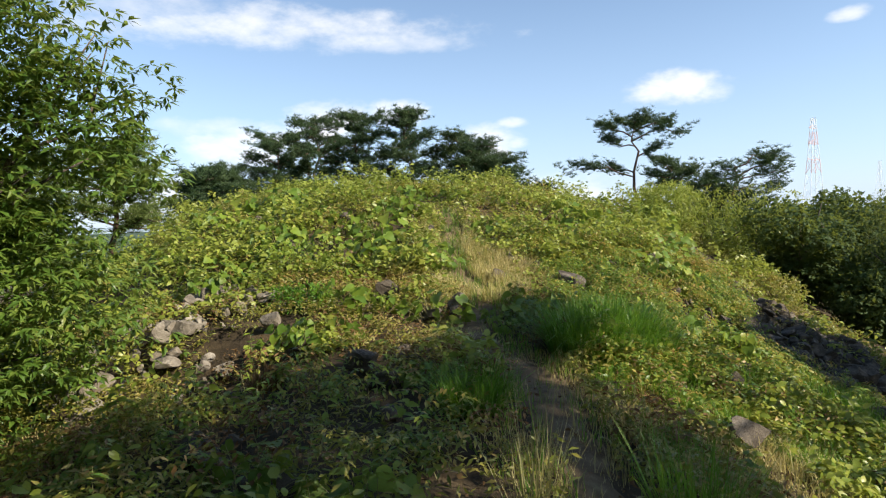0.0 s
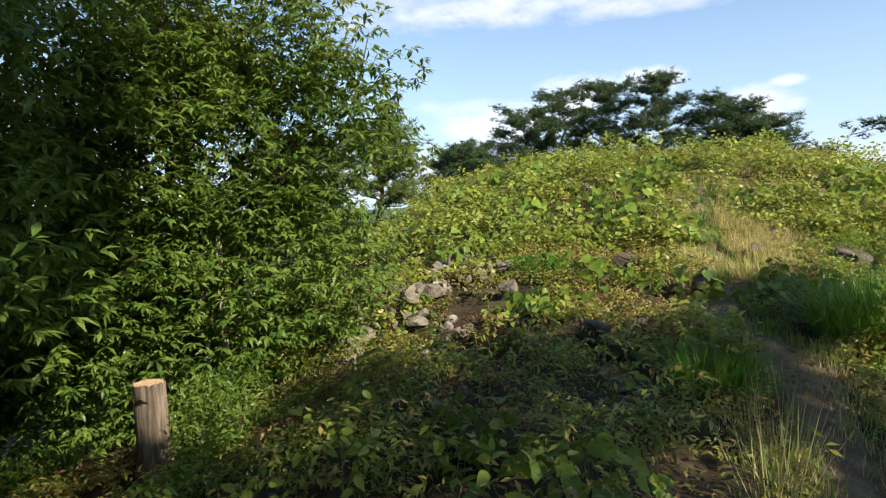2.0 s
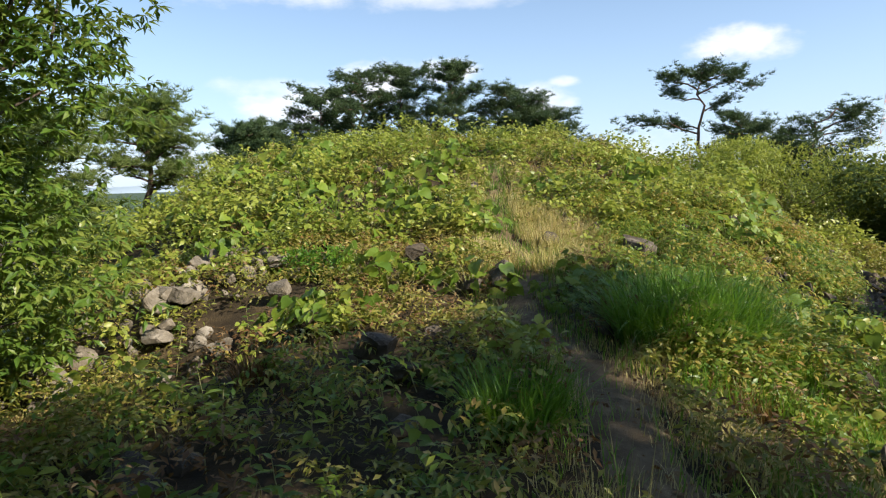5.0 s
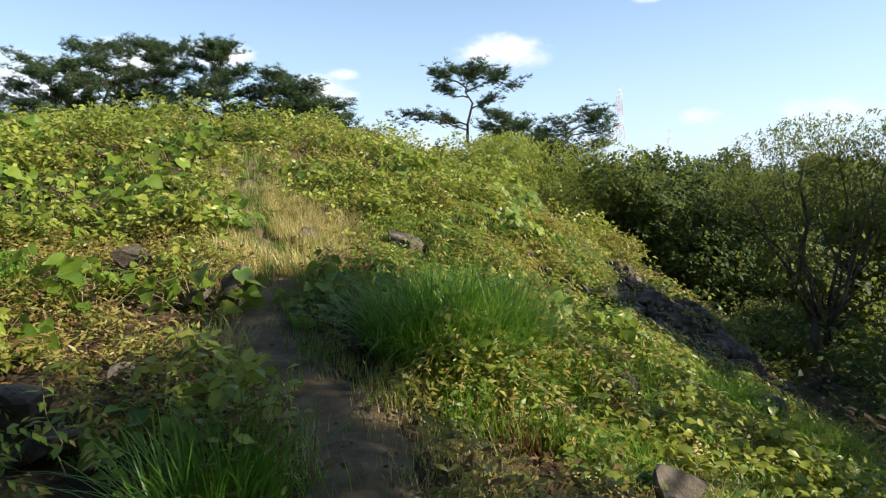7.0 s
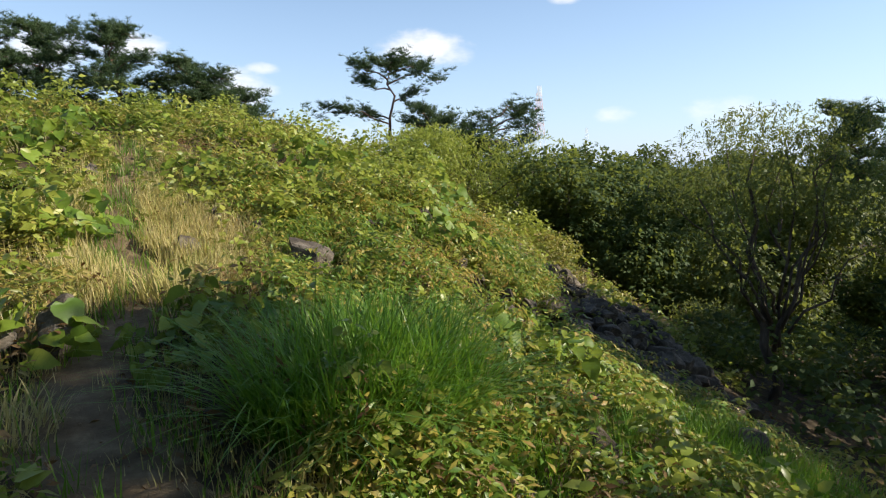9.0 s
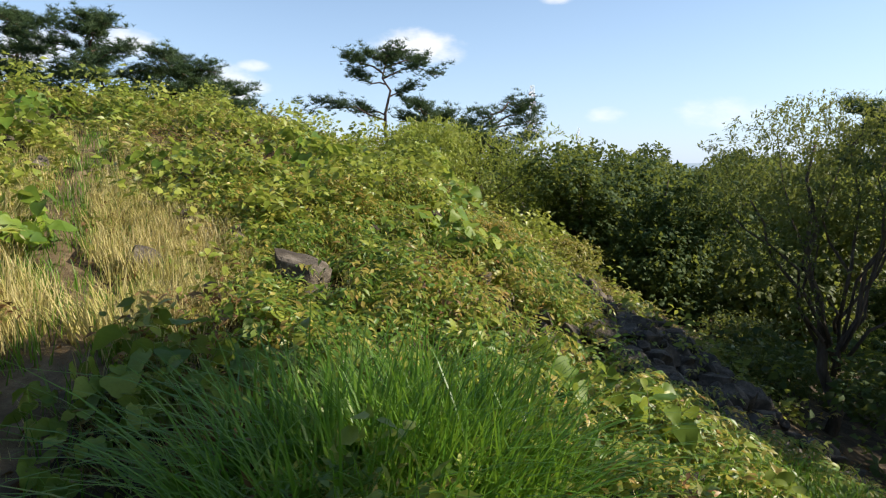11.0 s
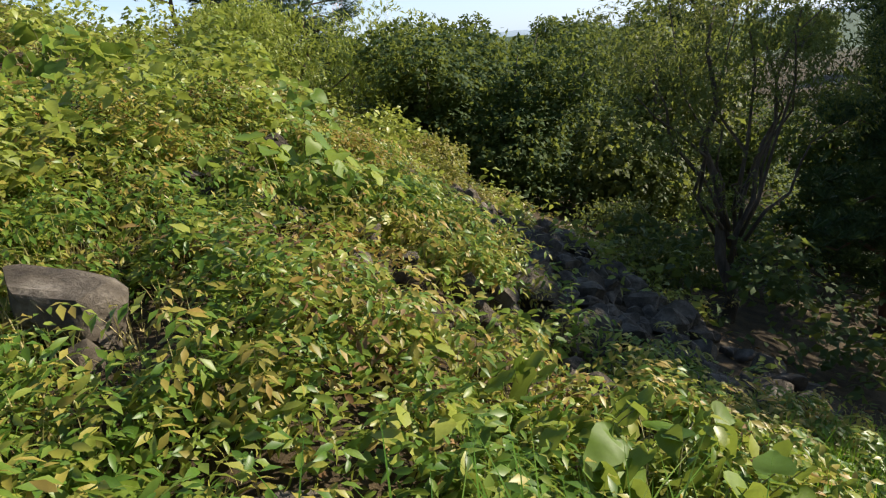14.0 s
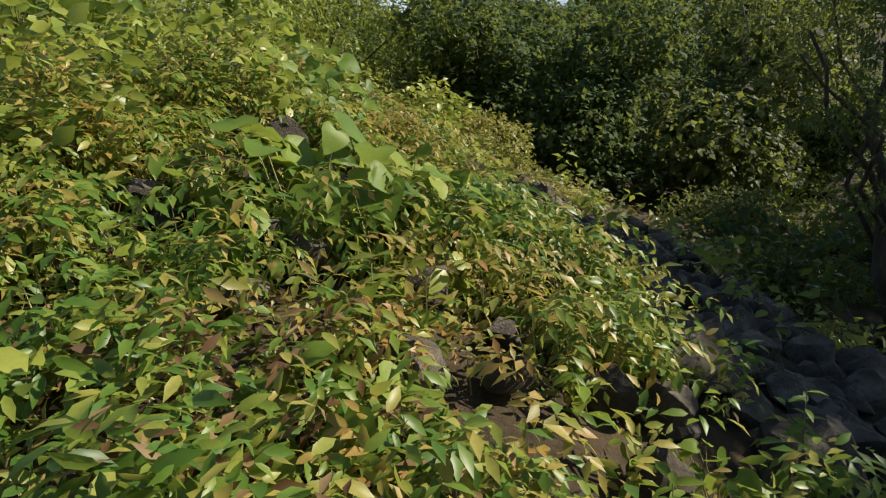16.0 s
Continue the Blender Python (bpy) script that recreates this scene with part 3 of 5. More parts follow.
def leafy(name, n, box, keep, shape, size, rise, mat, seed, label, category, flat=0.45, per=6, lie=False):
    """Low plants as one mass: sprigs that spread a whorl of leaves at the tips of unseen stems."""
    at, r = sow(n, *box, keep, seed)
    k0 = len(at)
    lift = np.zeros(k0) + 0.02 if lie else np.clip(hummocks(at[:, 0], at[:, 1]), 0.1, 2) * (1 - 0.75 * r.random(k0) ** 1.6)
    at = at + np.stack([0 * lift, 0 * lift, rise * lift], -1)
    tilt = np.stack([r.normal(size=k0) * 0.35 + 0.10, r.normal(size=k0) * 0.35 - 0.18, np.ones(k0)], -1)
    turn = r.uniform(0, 2 * np.pi, k0)
    at, tilt, turn = np.repeat(at, per, 0), np.repeat(tilt, per, 0), np.repeat(turn, per, 0)
    k = len(at)
    a = turn + np.tile(np.arange(per) * 2.4, k0) + r.normal(size=k) * 0.35
    level = np.tile(np.arange(per) / max(1, per - 1), k0)
    axis = np.stack([np.cos(a), np.sin(a), (0.0 if lie else 0.55) * level - (0.1 if lie else 0.45) + r.normal(size=k) * (0.15 if lie else 0.42)], -1)
    at = at + np.stack([np.cos(a), np.sin(a), 0 * a], -1) * (size * 0.25) + r.normal(size=(k, 3)) * size * 0.25 + np.array([0, 0, 1]) * (level * size * 0.7 * (not lie))[:, None]
    nrm = tilt + r.normal(size=(k, 3)) * flat
    v, f = scatter(shape, at, axis, nrm, size * r.uniform(0.55, 1.3, k))
    ob = part(name, tri_mesh(name, v, f, True), mat)
    return tagged(ob, label, category, kind="stuff")


before = lambda x, y: (1 - ease(y, 6.4, 7.6)) * (1 - ease(x, 0.3, 0.9))     # the shaded ground short of the mound
dry_bank = lambda x, y: np.exp(-(((x - 2.6) / 0.95) ** 2 + ((y - 6.2) / 1.7) ** 2) ** 2)
near_box, mid_box = (-7, 8.5, 2.0, 13), (-14, 12, 12, 31)
on_mound = lambda x, y: 1 - ease(np.hypot((x + 1) / 13, (y - 19) / 12), 0.92, 1.1)
low_right = lambda x, y: 1 - 0.6 * ease(x - (1.768 + 0.426 * (y - 6)), 5.0, 7.0)
by_end = lambda x, y: (x > 2.2) & (y > 9.5)
leafy("groundcover", 30000, near_box, lambda x, y: cover_chance(x, y) * low_right(x, y) * by_end(x, y) * 0.6, LEAF8, 0.062, 0.22, M_COVER, 20, "dense low olive-green leafy weeds between stones", "weeds", flat=0.6)
leafy("groundcover", 30000, near_box, lambda x, y: cover_chance(x, y) * low_right(x, y) * (1 - by_end(x, y)) * (1 - 0.45 * before(x, y)) * (1 - 0.5 * dry_bank(x, y)), SLIM, 0.078, 0.30, M_COVER, 21, "dense low olive-green leafy weeds covering the slope", "weeds", flat=0.6)
leafy("groundcover", 38000, mid_box, lambda x, y: cover_chance(x, y) * on_mound(x, y), SLIM, 0.11, 0.46, M_COVER, 22, "dense low olive-green leafy weeds covering the mound", "weeds", per=5, flat=0.6)
leafy("broadleaf_weeds", 16000, near_box, lambda x, y: cover_chance(x, y) * ease(vnoise(x * 0.8, y * 0.8, 12), 0.42, 0.65) * (1 - 0.85 * ease(-x, 3.6, 4.4) * (1 - ease(y, 6, 7))) * (1 - 0.86 * before(x, y)) * (1 - 0.85 * by_end(x, y)) * (1 - 0.85 * dry_bank(x, y)), BROAD8, 0.098, 0.46, M_BROAD, 23, "yellow-green broad-leaved weeds among the groundcover", "weeds", flat=0.6)
leafy("broadleaf_weeds", 26000, mid_box, lambda x, y: (1 - ((x > 1.5) & (x < 9) & (y < 16.5))) * cover_chance(x, y) * on_mound(x, y) * ease(vnoise(x * 0.7, y * 0.7, 12), 0.34, 0.58), OVAL, 0.15, 0.80, M_BROAD, 24, "yellow-green broad-leaved weeds in patches on the mound", "weeds", per=5, flat=0.6)
leafy("broadleaf_weeds", 26000, mid_box, lambda x, y: ((x > 1.5) & (x < 9) & (y < 16.5)) * cover_chance(x, y) * on_mound(x, y) * ease(vnoise(x * 0.7, y * 0.7, 12), 0.34, 0.58), BROAD8, 0.12, 0.80, M_BROAD, 40, "yellow-green broad-leaved weeds in patches among the stones", "weeds", per=5, flat=0.6)
edge_of_walk = lambda x, y: 1.0 * ~((x > -6.8) & (x < 8.3) & (y > 2.1)) * (0.25 + 0.75 * ease(vnoise(x * 0.7, y * 0.7, 33), 0.3, 0.6)) * ease(off_path(x, y), 0.4, 0.8)
leafy("groundcover", 15000, (-15, 20, -14, 9.5), edge_of_walk, FLAKE, 0.15, 0.35, M_COVER, 41, "low leafy weeds in the shade of the trees", "weeds", per=5, flat=0.6)
leafy("green_weeds", 9000, (1.9, 7.2, 8.7, 17.5), lambda x, y: (1 - 0.95 * dry_patch(x, y)) * round_stones(x, y) * ease(off_path(x, y), 0.45, 0.7) * (1 - 0.97 * stony(x, y)) * ease(vnoise(x * 1.9, y * 1.9, 26), 0.24, 0.50), LEAF8, 0.078, 0.40, M_GREENWEED, 26, "knee-high green weeds with lance-shaped leaves", "weeds", flat=0.6)
leafy("green_weeds", 3200, (1.9, 6.4, 6.3, 8.7), lambda x, y: (1 - 0.95 * dry_patch(x, y)) * round_stones(x, y) * ease(off_path(x, y), 0.45, 0.7) * (1 - 0.97 * stony(x, y)) * ease(vnoise(x * 1.9, y * 1.9, 26), 0.30, 0.56), LEAF4, 0.085, 0.36, M_GREENWEED, 36, "ankle-high green weeds with lance-shaped leaves", "weeds", flat=0.6)
leafy("rust_weeds", 12000, (-6, 7, 4, 18), lambda x, y: 0.9 * round_stones(x, y) * (1 - 0.9 * stony(x, y)) * np.maximum(ease(vnoise(x * 1.0, y * 1.0, 18), 0.54, 0.74), 0.65 * dry_bank(x, y)) * ease(off_path(x, y), 0.2, 0.5), SLIM, 0.075, 0.38, M_DRYLEAF, 27, "rust-brown withering weeds in small patches", "weeds")
leafy("fallen_leaves", 26000, (-8, 10, 1, 19), lambda x, y: 0.6 * np.maximum(ease(vnoise(x * 1.3, y * 1.3, 16), 0.35, 0.65), np.exp(-(off_path(x, y) / 0.4) ** 2)), FLAKE, 0.065, 0.03, M_DRYLEAF, 25, "withered brown leaves lying on the ground", "leaves", per=2, lie=True)
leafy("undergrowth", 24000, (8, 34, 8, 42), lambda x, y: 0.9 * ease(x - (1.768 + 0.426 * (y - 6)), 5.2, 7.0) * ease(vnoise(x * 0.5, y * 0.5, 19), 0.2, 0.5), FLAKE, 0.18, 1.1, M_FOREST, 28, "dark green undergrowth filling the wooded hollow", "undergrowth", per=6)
leafy("undergrowth", 9000, (-26, -4, 2, 34), lambda x, y: 0.9 * ease(-2.078 - 0.348 * (y - 6) - x, 3.9, 5.4) * ease(vnoise(x * 0.5, y * 0.5, 19), 0.2, 0.5), FLAKE, 0.17, 0.7, M_CHESTNUT, 29, "green undergrowth below the leafy trees", "undergrowth", per=6)


def pinnate_mass(name, n, box, keep, tall, leaflet, mat, seed, label, fronds=4, pairs=4):
    """Upright weeds whose arching fronds carry narrow leaflets in pairs, with dark hollows between the stems."""
    at, r = sow(n, *box, keep, seed)
    k = len(at)
    high = tall * r.uniform(0.45, 1.15, k) * (0.6 + 0.6 * vnoise(at[:, 0] * 1.3, at[:, 1] * 1.3, 34))
    lean = r.normal(size=(k, 2)) * 0.10
    top = at + np.stack([lean[:, 0] * high, lean[:, 1] * high, high], -1)
    stems = blades(at, np.stack([lean[:, 0], lean[:, 1], 0 * high], -1) + 1e-3, high, 0.009, 0.1, 4)
    part(name + "_stems", tri_mesh(name + "_stems", *stems), M_STALK)
    tagged(bpy.data.objects[name + "_stems"], "thin upright stems of " + label, "stems", kind="stuff")
    m = k * fronds
    a = np.repeat(r.uniform(0, 6.28, k), fronds) + np.tile(np.arange(fronds) * 2.4, k) + r.normal(size=m) * 0.3
    foot = np.repeat(top, fronds, 0) - np.stack([0 * a, 0 * a, np.tile(np.linspace(0, 0.45, fronds), k) * np.repeat(high, fronds)], -1)
    reach = leaflet * pairs * r.uniform(0.55, 0.95, m)
    out = np.stack([np.cos(a), np.sin(a), 0 * a], -1)
    rise = r.uniform(0.15, 0.75, m)
    per = 2 * pairs + 1
    t = np.tile(np.concatenate([np.repeat((np.arange(pairs) + 0.8) / pairs, 2), [1.05]]), m)[:, None]
    side = np.tile(np.concatenate([np.tile([1.0, -1.0], pairs), [0.0]]), m)[:, None]
    foot, out, reach, rise = np.repeat(foot, per, 0), np.repeat(out, per, 0), np.repeat(reach, per)[:, None], np.repeat(rise, per)[:, None]
    up = np.array([0, 0, 1.0])
    p = foot + reach * (out * t + up * (rise * t - 0.75 * t ** 2))
    along = out + up * (rise - 1.5 * t)
    cross = np.stack([-out[:, 1], out[:, 0], 0 * out[:, 0]], -1)
    q = len(p)
    axis = along * (0.55 + 0.6 * (side == 0)) + cross * side + up * (r.normal(size=(q, 1)) * 0.15 - 0.25)
    nrm = up + r.normal(size=(q, 3)) * 0.3
    v, f = scatter(LEAF4, p, axis, nrm, leaflet * r.uniform(0.7, 1.2, q) * (1.1 - 0.35 * np.abs(t[:, 0] - 0.5)))
    return tagged(part(name, tri_mesh(name, v, f, True), mat), label, "weeds", kind="stuff")


grow = lambda x, y: (1 - 0.95 * dry_patch(x, y)) * round_stones(x, y) * ease(off_path(x, y), 0.5, 0.8) * (1 - 0.95 * stony(x, y)) * np.clip((by_vines(x, y) - 0.65) / 0.35, 0, 1)
pinnate_mass("pinnate_weeds", 3400, (2.0, 7.0, 9.0, 16.5), lambda x, y: grow(x, y) * ease(vnoise(x * 1.9, y * 1.9, 35), 0.32, 0.58), 0.46, 0.082, M_GREENWEED, 48, "green weeds with paired narrow leaflets")
pinnate_mass("fern_weeds", 900, (2.0, 6.6, 9.4, 15.5), lambda x, y: grow(x, y) * ease(vnoise(x * 1.1, y * 1.1, 36), 0.42, 0.66), 0.50, 0.075, M_RUSTWEED, 49, "yellow-brown weeds with paired narrow leaflets")
pinnate_mass("shade_weeds", 260, (-4.2, 0.5, 3.0, 7.6), lambda x, y: ease(vnoise(x * 1.3, y * 1.3, 37), 0.5, 0.72) * ease(off_path(x, y), 0.5, 0.8), 0.38, 0.085, M_GREENWEED, 50, "green weeds with paired leaflets in the shade")

at, fr = sow(9000, -330, 420, 40, 460, lambda x, y: ease(np.hypot(x, y), 62, 75) * (np.abs(x) < y * 1.5 + 30) * (0.25 + 0.75 * (x > y * 0.2)), 30)
at = np.repeat(at + np.stack([0 * at[:, 0], 0 * at[:, 0], (1.0 - at[:, 2]) * (0.45 + 0.55 * vnoise(at[:, 0] / 7, at[:, 1] / 7, 20)) * fr.uniform(0.6, 1.0, len(at))], -1), 7, 0)
at = at + fr.normal(size=at.shape) * np.array([1.1, 1.1, 0.6])
far_v, far_f = scatter(OVAL, at, fr.normal(size=at.shape), fr.normal(size=at.shape) * 0.6 + np.array([0, 0, 1]), fr.uniform(0.5, 1.3, len(at)))
tagged(part("far_woods", tri_mesh("far_woods", far_v, far_f), M_FOREST), "dark green canopy of distant woods", "woods", kind="stuff")


def grass_mass(name, n, box, keep, length, width, mat, seed, label, category, droop=0.4, per=6, near=0.05):
    at, r = sow(n, *box, keep, seed)
    at = np.repeat(at, per, 0)
    k = len(at)
    at[:, :2] += r.normal(size=(k, 2)) * near
    at[:, 2] = land(at[:, 0], at[:, 1]) - 0.01
    a = r.uniform(0, 2 * np.pi, k)
    lean = np.stack([np.cos(a), np.sin(a), 0 * a], -1) * r.uniform(0.1, 0.8, k)[:, None]
    v, f = blades(at, lean, length * r.uniform(0.4, 1.15, k), width, droop * r.uniform(0.4, 1.3, k), 4)
    ob = part(name, tri_mesh(name, v, f), mat)
    return tagged(ob, label, category, kind="stuff")


grass_mass("dry_grass", 13000, (-1.5, 4, 9, 19), lambda x, y: dry_patch(x, y) * ease(off_path(x, y), 0.2, 0.45), 0.36, 0.010, M_STRAW, 31, "straw-coloured dry grass standing beside the path", "grass")
grass_mass("short_grass", 4600, (-1.5, 4, 3, 19), lambda x, y: np.clip(dry_patch(x, y) * 0.6 + 0.35 * np.exp(-((off_path(x, y) - 0.4) / 0.3) ** 2), 0, 1), 0.30, 0.010, M_GRASS, 32, "short green grass along the path", "grass")
grass_mass("path_grass", 5200, (-0.6, 2.4, 3, 18), lambda x, y: np.exp(-((off_path(x, y) - path_half(y)) / 0.20) ** 2) * ease(vnoise(x * 1.7, y * 1.7, 21), 0.3, 0.6), 0.17, 0.007, M_STRAW, 34, "short withered grass fringing the path", "grass")
leafy("green_weeds", 1300, (2.0, 4.4, 9.0, 11.4), lambda x, y: 0.6 * round_stones(x, y), LEAF8, 0.075, 0.34, M_GREENWEED, 42, "fresh green weeds between the vines", "weeds", flat=0.6)
leafy("bank_litter", 6000, (-5.6, -2.4, 5.4, 8.6), lambda x, y: np.exp(-(((x + 4.0) / 1.1) ** 2 + ((y - 7.0) / 1.0) ** 2) ** 2), FLAKE, 0.055, 0.03, M_DRYLEAF, 39, "dry brown leaves and litter on the bare bank", "leaves", per=3, lie=True)
grass_mass("bank_straw", 900, (-6.0, -2.8, 5.4, 8.8), lambda x, y: np.exp(-(((x + 4.4) / 1.1) ** 2 + ((y - 7.0) / 1.1) ** 2) ** 2), 0.15, 0.008, M_STRAW, 47, "short dry straw on the bare bank", "grass", droop=0.9)
leafy("path_litter", 5200, (-0.4, 2.2, 2, 17), lambda x, y: np.exp(-(off_path(x, y) / 0.42) ** 2), OVAL, 0.035, 0.03, M_DRYLEAF, 35, "small dry leaves and litter strewn over the path", "leaves", per=3, lie=True)
grass_mass("meadow_grass", 3000, (3.6, 9.5, 6.2, 11.0), lambda x, y: np.exp(-(((x - 6.3) / 1.6) ** 2 + ((y - 8.6) / 1.0) ** 2) ** 2) + 0.25 * np.exp(-(((x - 4.4) / 0.9) ** 2 + ((y - 7.6) / 0.7) ** 2) ** 2), 0.50, 0.012, M_GRASS, 33, "bright green long grass on the lower slope", "grass", per=7)


grass_mass("wild_grass", 1500, (1.9, 5.2, 4.6, 8.8), lambda x, y: ease(vnoise(x * 1.2, y * 1.2, 28), 0.4, 0.65) * ease(off_path(x, y), 0.6, 0.9), 0.42, 0.011, M_GRASS, 37, "green grass growing in bunches on the sunny bank", "grass", droop=0.6, per=9, near=0.07)
grass_mass("withered_grass", 1700, (1.6, 4.6, 4.4, 8.4), lambda x, y: ease(vnoise(x * 1.4, y * 1.4, 29), 0.45, 0.7) * ease(off_path(x, y), 0.45, 0.7), 0.34, 0.009, M_STRAW, 38, "withered straw-coloured grass on the sunny bank", "grass", droop=0.6, per=7, near=0.06)


def grass_tuft(at, blades_n, length, radius, mat, seed, label, droop=0.55, group="", width=0.013):
    r = np.random.default_rng(seed)
    a, d = r.uniform(0, 2 * np.pi, blades_n), radius * np.sqrt(r.random(blades_n))
    base = np.stack([d * np.cos(a), d * np.sin(a), 0 * a], -1)
    base[:, 2] = land(at[0] + base[:, 0], at[1] + base[:, 1]) - land(*at) - 0.02
    b = a + r.normal(size=blades_n) * 1.0
    lean = np.stack([np.cos(b), np.sin(b), 0 * b], -1) * (0.12 + (0.35 + 0.75 * d / radius) * r.random(blades_n))[:, None]
    long, bow = length * r.uniform(0.55, 1.1, blades_n), droop * r.uniform(0.3, 1.4, blades_n)
    t = thing("grass_tuft", label, "grass", (*at, float(land(*at))), group)
    sector = (a / (2 * np.pi) * 8).astype(int)
    for k in range(8):
        own = sector == k
        part("sheaf", tri_mesh("sheaf", *blades(base[own], lean[own], long[own], width, bow[own], 6)), mat, t)
    return t


grass_tuft((2.15, 8.25), 1500, 1.05, 0.62, M_GRASS, 41, "large bright green tuft of long arching grass", group="grass tufts", droop=0.85, width=0.016)
grass_tuft((2.75, 8.5), 800, 0.95, 0.45, M_GRASS, 42, "bright green tuft of long grass", group="grass tufts", droop=0.75, width=0.016)
grass_tuft((-1.88, 7.05), 160, 0.42, 0.20, M_DRYLEAF, 47, "rust-red withered tuft of grass", group="grass tufts", droop=0.5)
grass_tuft((1.75, 9.0), 260, 0.40, 0.30, M_DRYLEAF, 48, "rust-brown withered tuft beside the path", group="grass tufts", droop=0.5)
grass_tuft((2.5, 7.1), 420, 0.36, 0.45, M_DRYLEAF, 49, "rust-brown withered grass on the sunny bank", group="grass tufts", droop=0.6)
grass_tuft((1.15, 10.9), 380, 0.45, 0.40, M_STRAW, 50, "straw-coloured tuft at the path's edge", group="grass tufts")
grass_tuft((0.25, 8.5), 220, 0.30, 0.30, M_STRAW, 51, "short straw-coloured tuft beside the path", group="grass tufts")
grass_tuft((0.45, 6.0), 520, 0.62, 0.30, M_GRASS, 43, "dark green tuft of arching grass beside the path", group="grass tufts")
grass_tuft((4.3, 7.9), 420, 0.60, 0.34, M_GRASS, 44, "green tuft of grass with pale blades", group="grass tufts")
grass_tuft((1.80, 4.0), 260, 0.80, 0.24, M_GRASS, 45, "thin green tuft of upright grass", group="grass tufts", droop=0.3)
grass_tuft((0.72, 3.95), 46, 1.2, 0.13, M_STALK, 46, "thin tuft of pale seeding stalks", group="grass tufts", droop=0.2, width=0.008)


# ---- large-leaved vines ----
def vine_plant(name, leaves, spread_r, tall, size, seed, label):
    """A sprawling vine: thin stems, each with large heart-shaped leaves that are objects of their own."""
    r = np.random.default_rng(seed)
    t = thing(name, label, "plant", group="large-leaved vines")
    stems, hung = [], []
    for k in range(leaves):
        a, d = r.uniform(0, 2 * np.pi), spread_r * math.sqrt(r.random())
        tip = np.array([d * math.cos(a), d * math.sin(a), tall * (0.22 + 0.78 * r.random()) * (1 - 0.5 * d / spread_r)])
        stems.append(tube(bent((tip[0] * 0.4, tip[1] * 0.4, -0.03), tip, 0.03, 4, seed * 50 + k, 0.03), [0.005, 0.004, 0.003, 0.002], 4))
        b = a + r.normal() * 0.9
        s = size * r.uniform(0.65, 1.25)
        q = Vector((math.cos(b), math.sin(b) - 0.2, -0.65 + 0.35 * r.normal())).normalized()
        nz = Vector((r.normal() * 0.5 + 0.2, r.normal() * 0.5 - 0.5, 0.8)).normalized()
        x = q.cross(nz).normalized()
        z = x.cross(q)
        m = Matrix((x, q, z)).transposed().to_4x4()
        hung.append((int(r.integers(len(HEART_MESH))), Matrix.Translation(tip) @ m @ Matrix.Diagonal((s, s, s, 1))))
    stem = part("stem", tri_mesh("stem", *merge(stems)), M_STALK, t)
    for k, m in hung:
        part("leaf", HEART_MESH[k], M_BIGLEAF, stem).matrix_basis = m
    return t


HEART_MESH = []
for k in range(3):
    hv = HEART[0].copy()
    hv[:, 2] += (np.random.default_rng(k).random(len(hv)) - 0.5) * 0.09
    hv[:, 0] *= 1 + 0.12 * (k - 1)
    HEART_MESH.append(tri_mesh("leaf", hv, HEART[1], True))
VINES = [vine_plant("vine_plant", 44, 0.55, 0.62, 0.175, 60 + k, "sprawling vine with large heart-shaped yellow-green leaves") for k in range(4)]
vr = random.Random(5)
for k, (x, y, s) in enumerate(VINE_AT):
    m = Matrix.Translation((x, y, float(land(x, y)) - 0.02)) @ Matrix.Rotation(vr.uniform(0, 6.28), 4, "Z") @ Matrix.Diagonal((s, s, s, 1))
    if k < 4:
        VINES[k].matrix_basis = m
    else:
        copy_thing(VINES[k % 4], m)


# ---- tall single weeds ----
SPRIG_LEAF = []
for k in range(2):
    lv = (LEAF8, BROAD8)[k][0].copy()
    SPRIG_LEAF.append(tri_mesh("leaf", lv, LANCE[1], True))


def weed(leaves, tall, size, kind, seed, mat, label):
    """A weed on one upright stem, with leaves in pairs up its length."""
    r = np.random.default_rng(seed)
    t = thing("weed", label, "weed", group="tall weeds")
    p = bent((0, 0, -0.03), (r.normal() * 0.08, r.normal() * 0.08, tall), 0.0, 6, seed, 0.03)
    stem = part("stem", tri_mesh("stem", *tube(p, np.linspace(0.006, 0.002, 6), 5)), M_STALK, t)
    for k in range(leaves):
        h = 0.25 + 0.75 * (k + 0.5) / leaves
        at = Vector([float(np.interp(h, np.linspace(0, 1, 6), p[:, c])) for c in range(3)])
        a = 2.4 * k + r.normal() * 0.3
        q = Vector((math.cos(a), math.sin(a), 0.35 - 0.5 * r.random())).normalized()
        x = q.cross(Vector((r.normal() * 0.2, r.normal() * 0.2 - 0.2, 1))).normalized()
        s = size * (1.15 - 0.5 * h) * r.uniform(0.8, 1.2)
        lf = part("leaf", SPRIG_LEAF[kind], mat, stem)
        lf.matrix_basis = Matrix.Translation(at) @ Matrix((x, q, x.cross(q))).transposed().to_4x4() @ Matrix.Diagonal((s, s, s, 1))
    return t


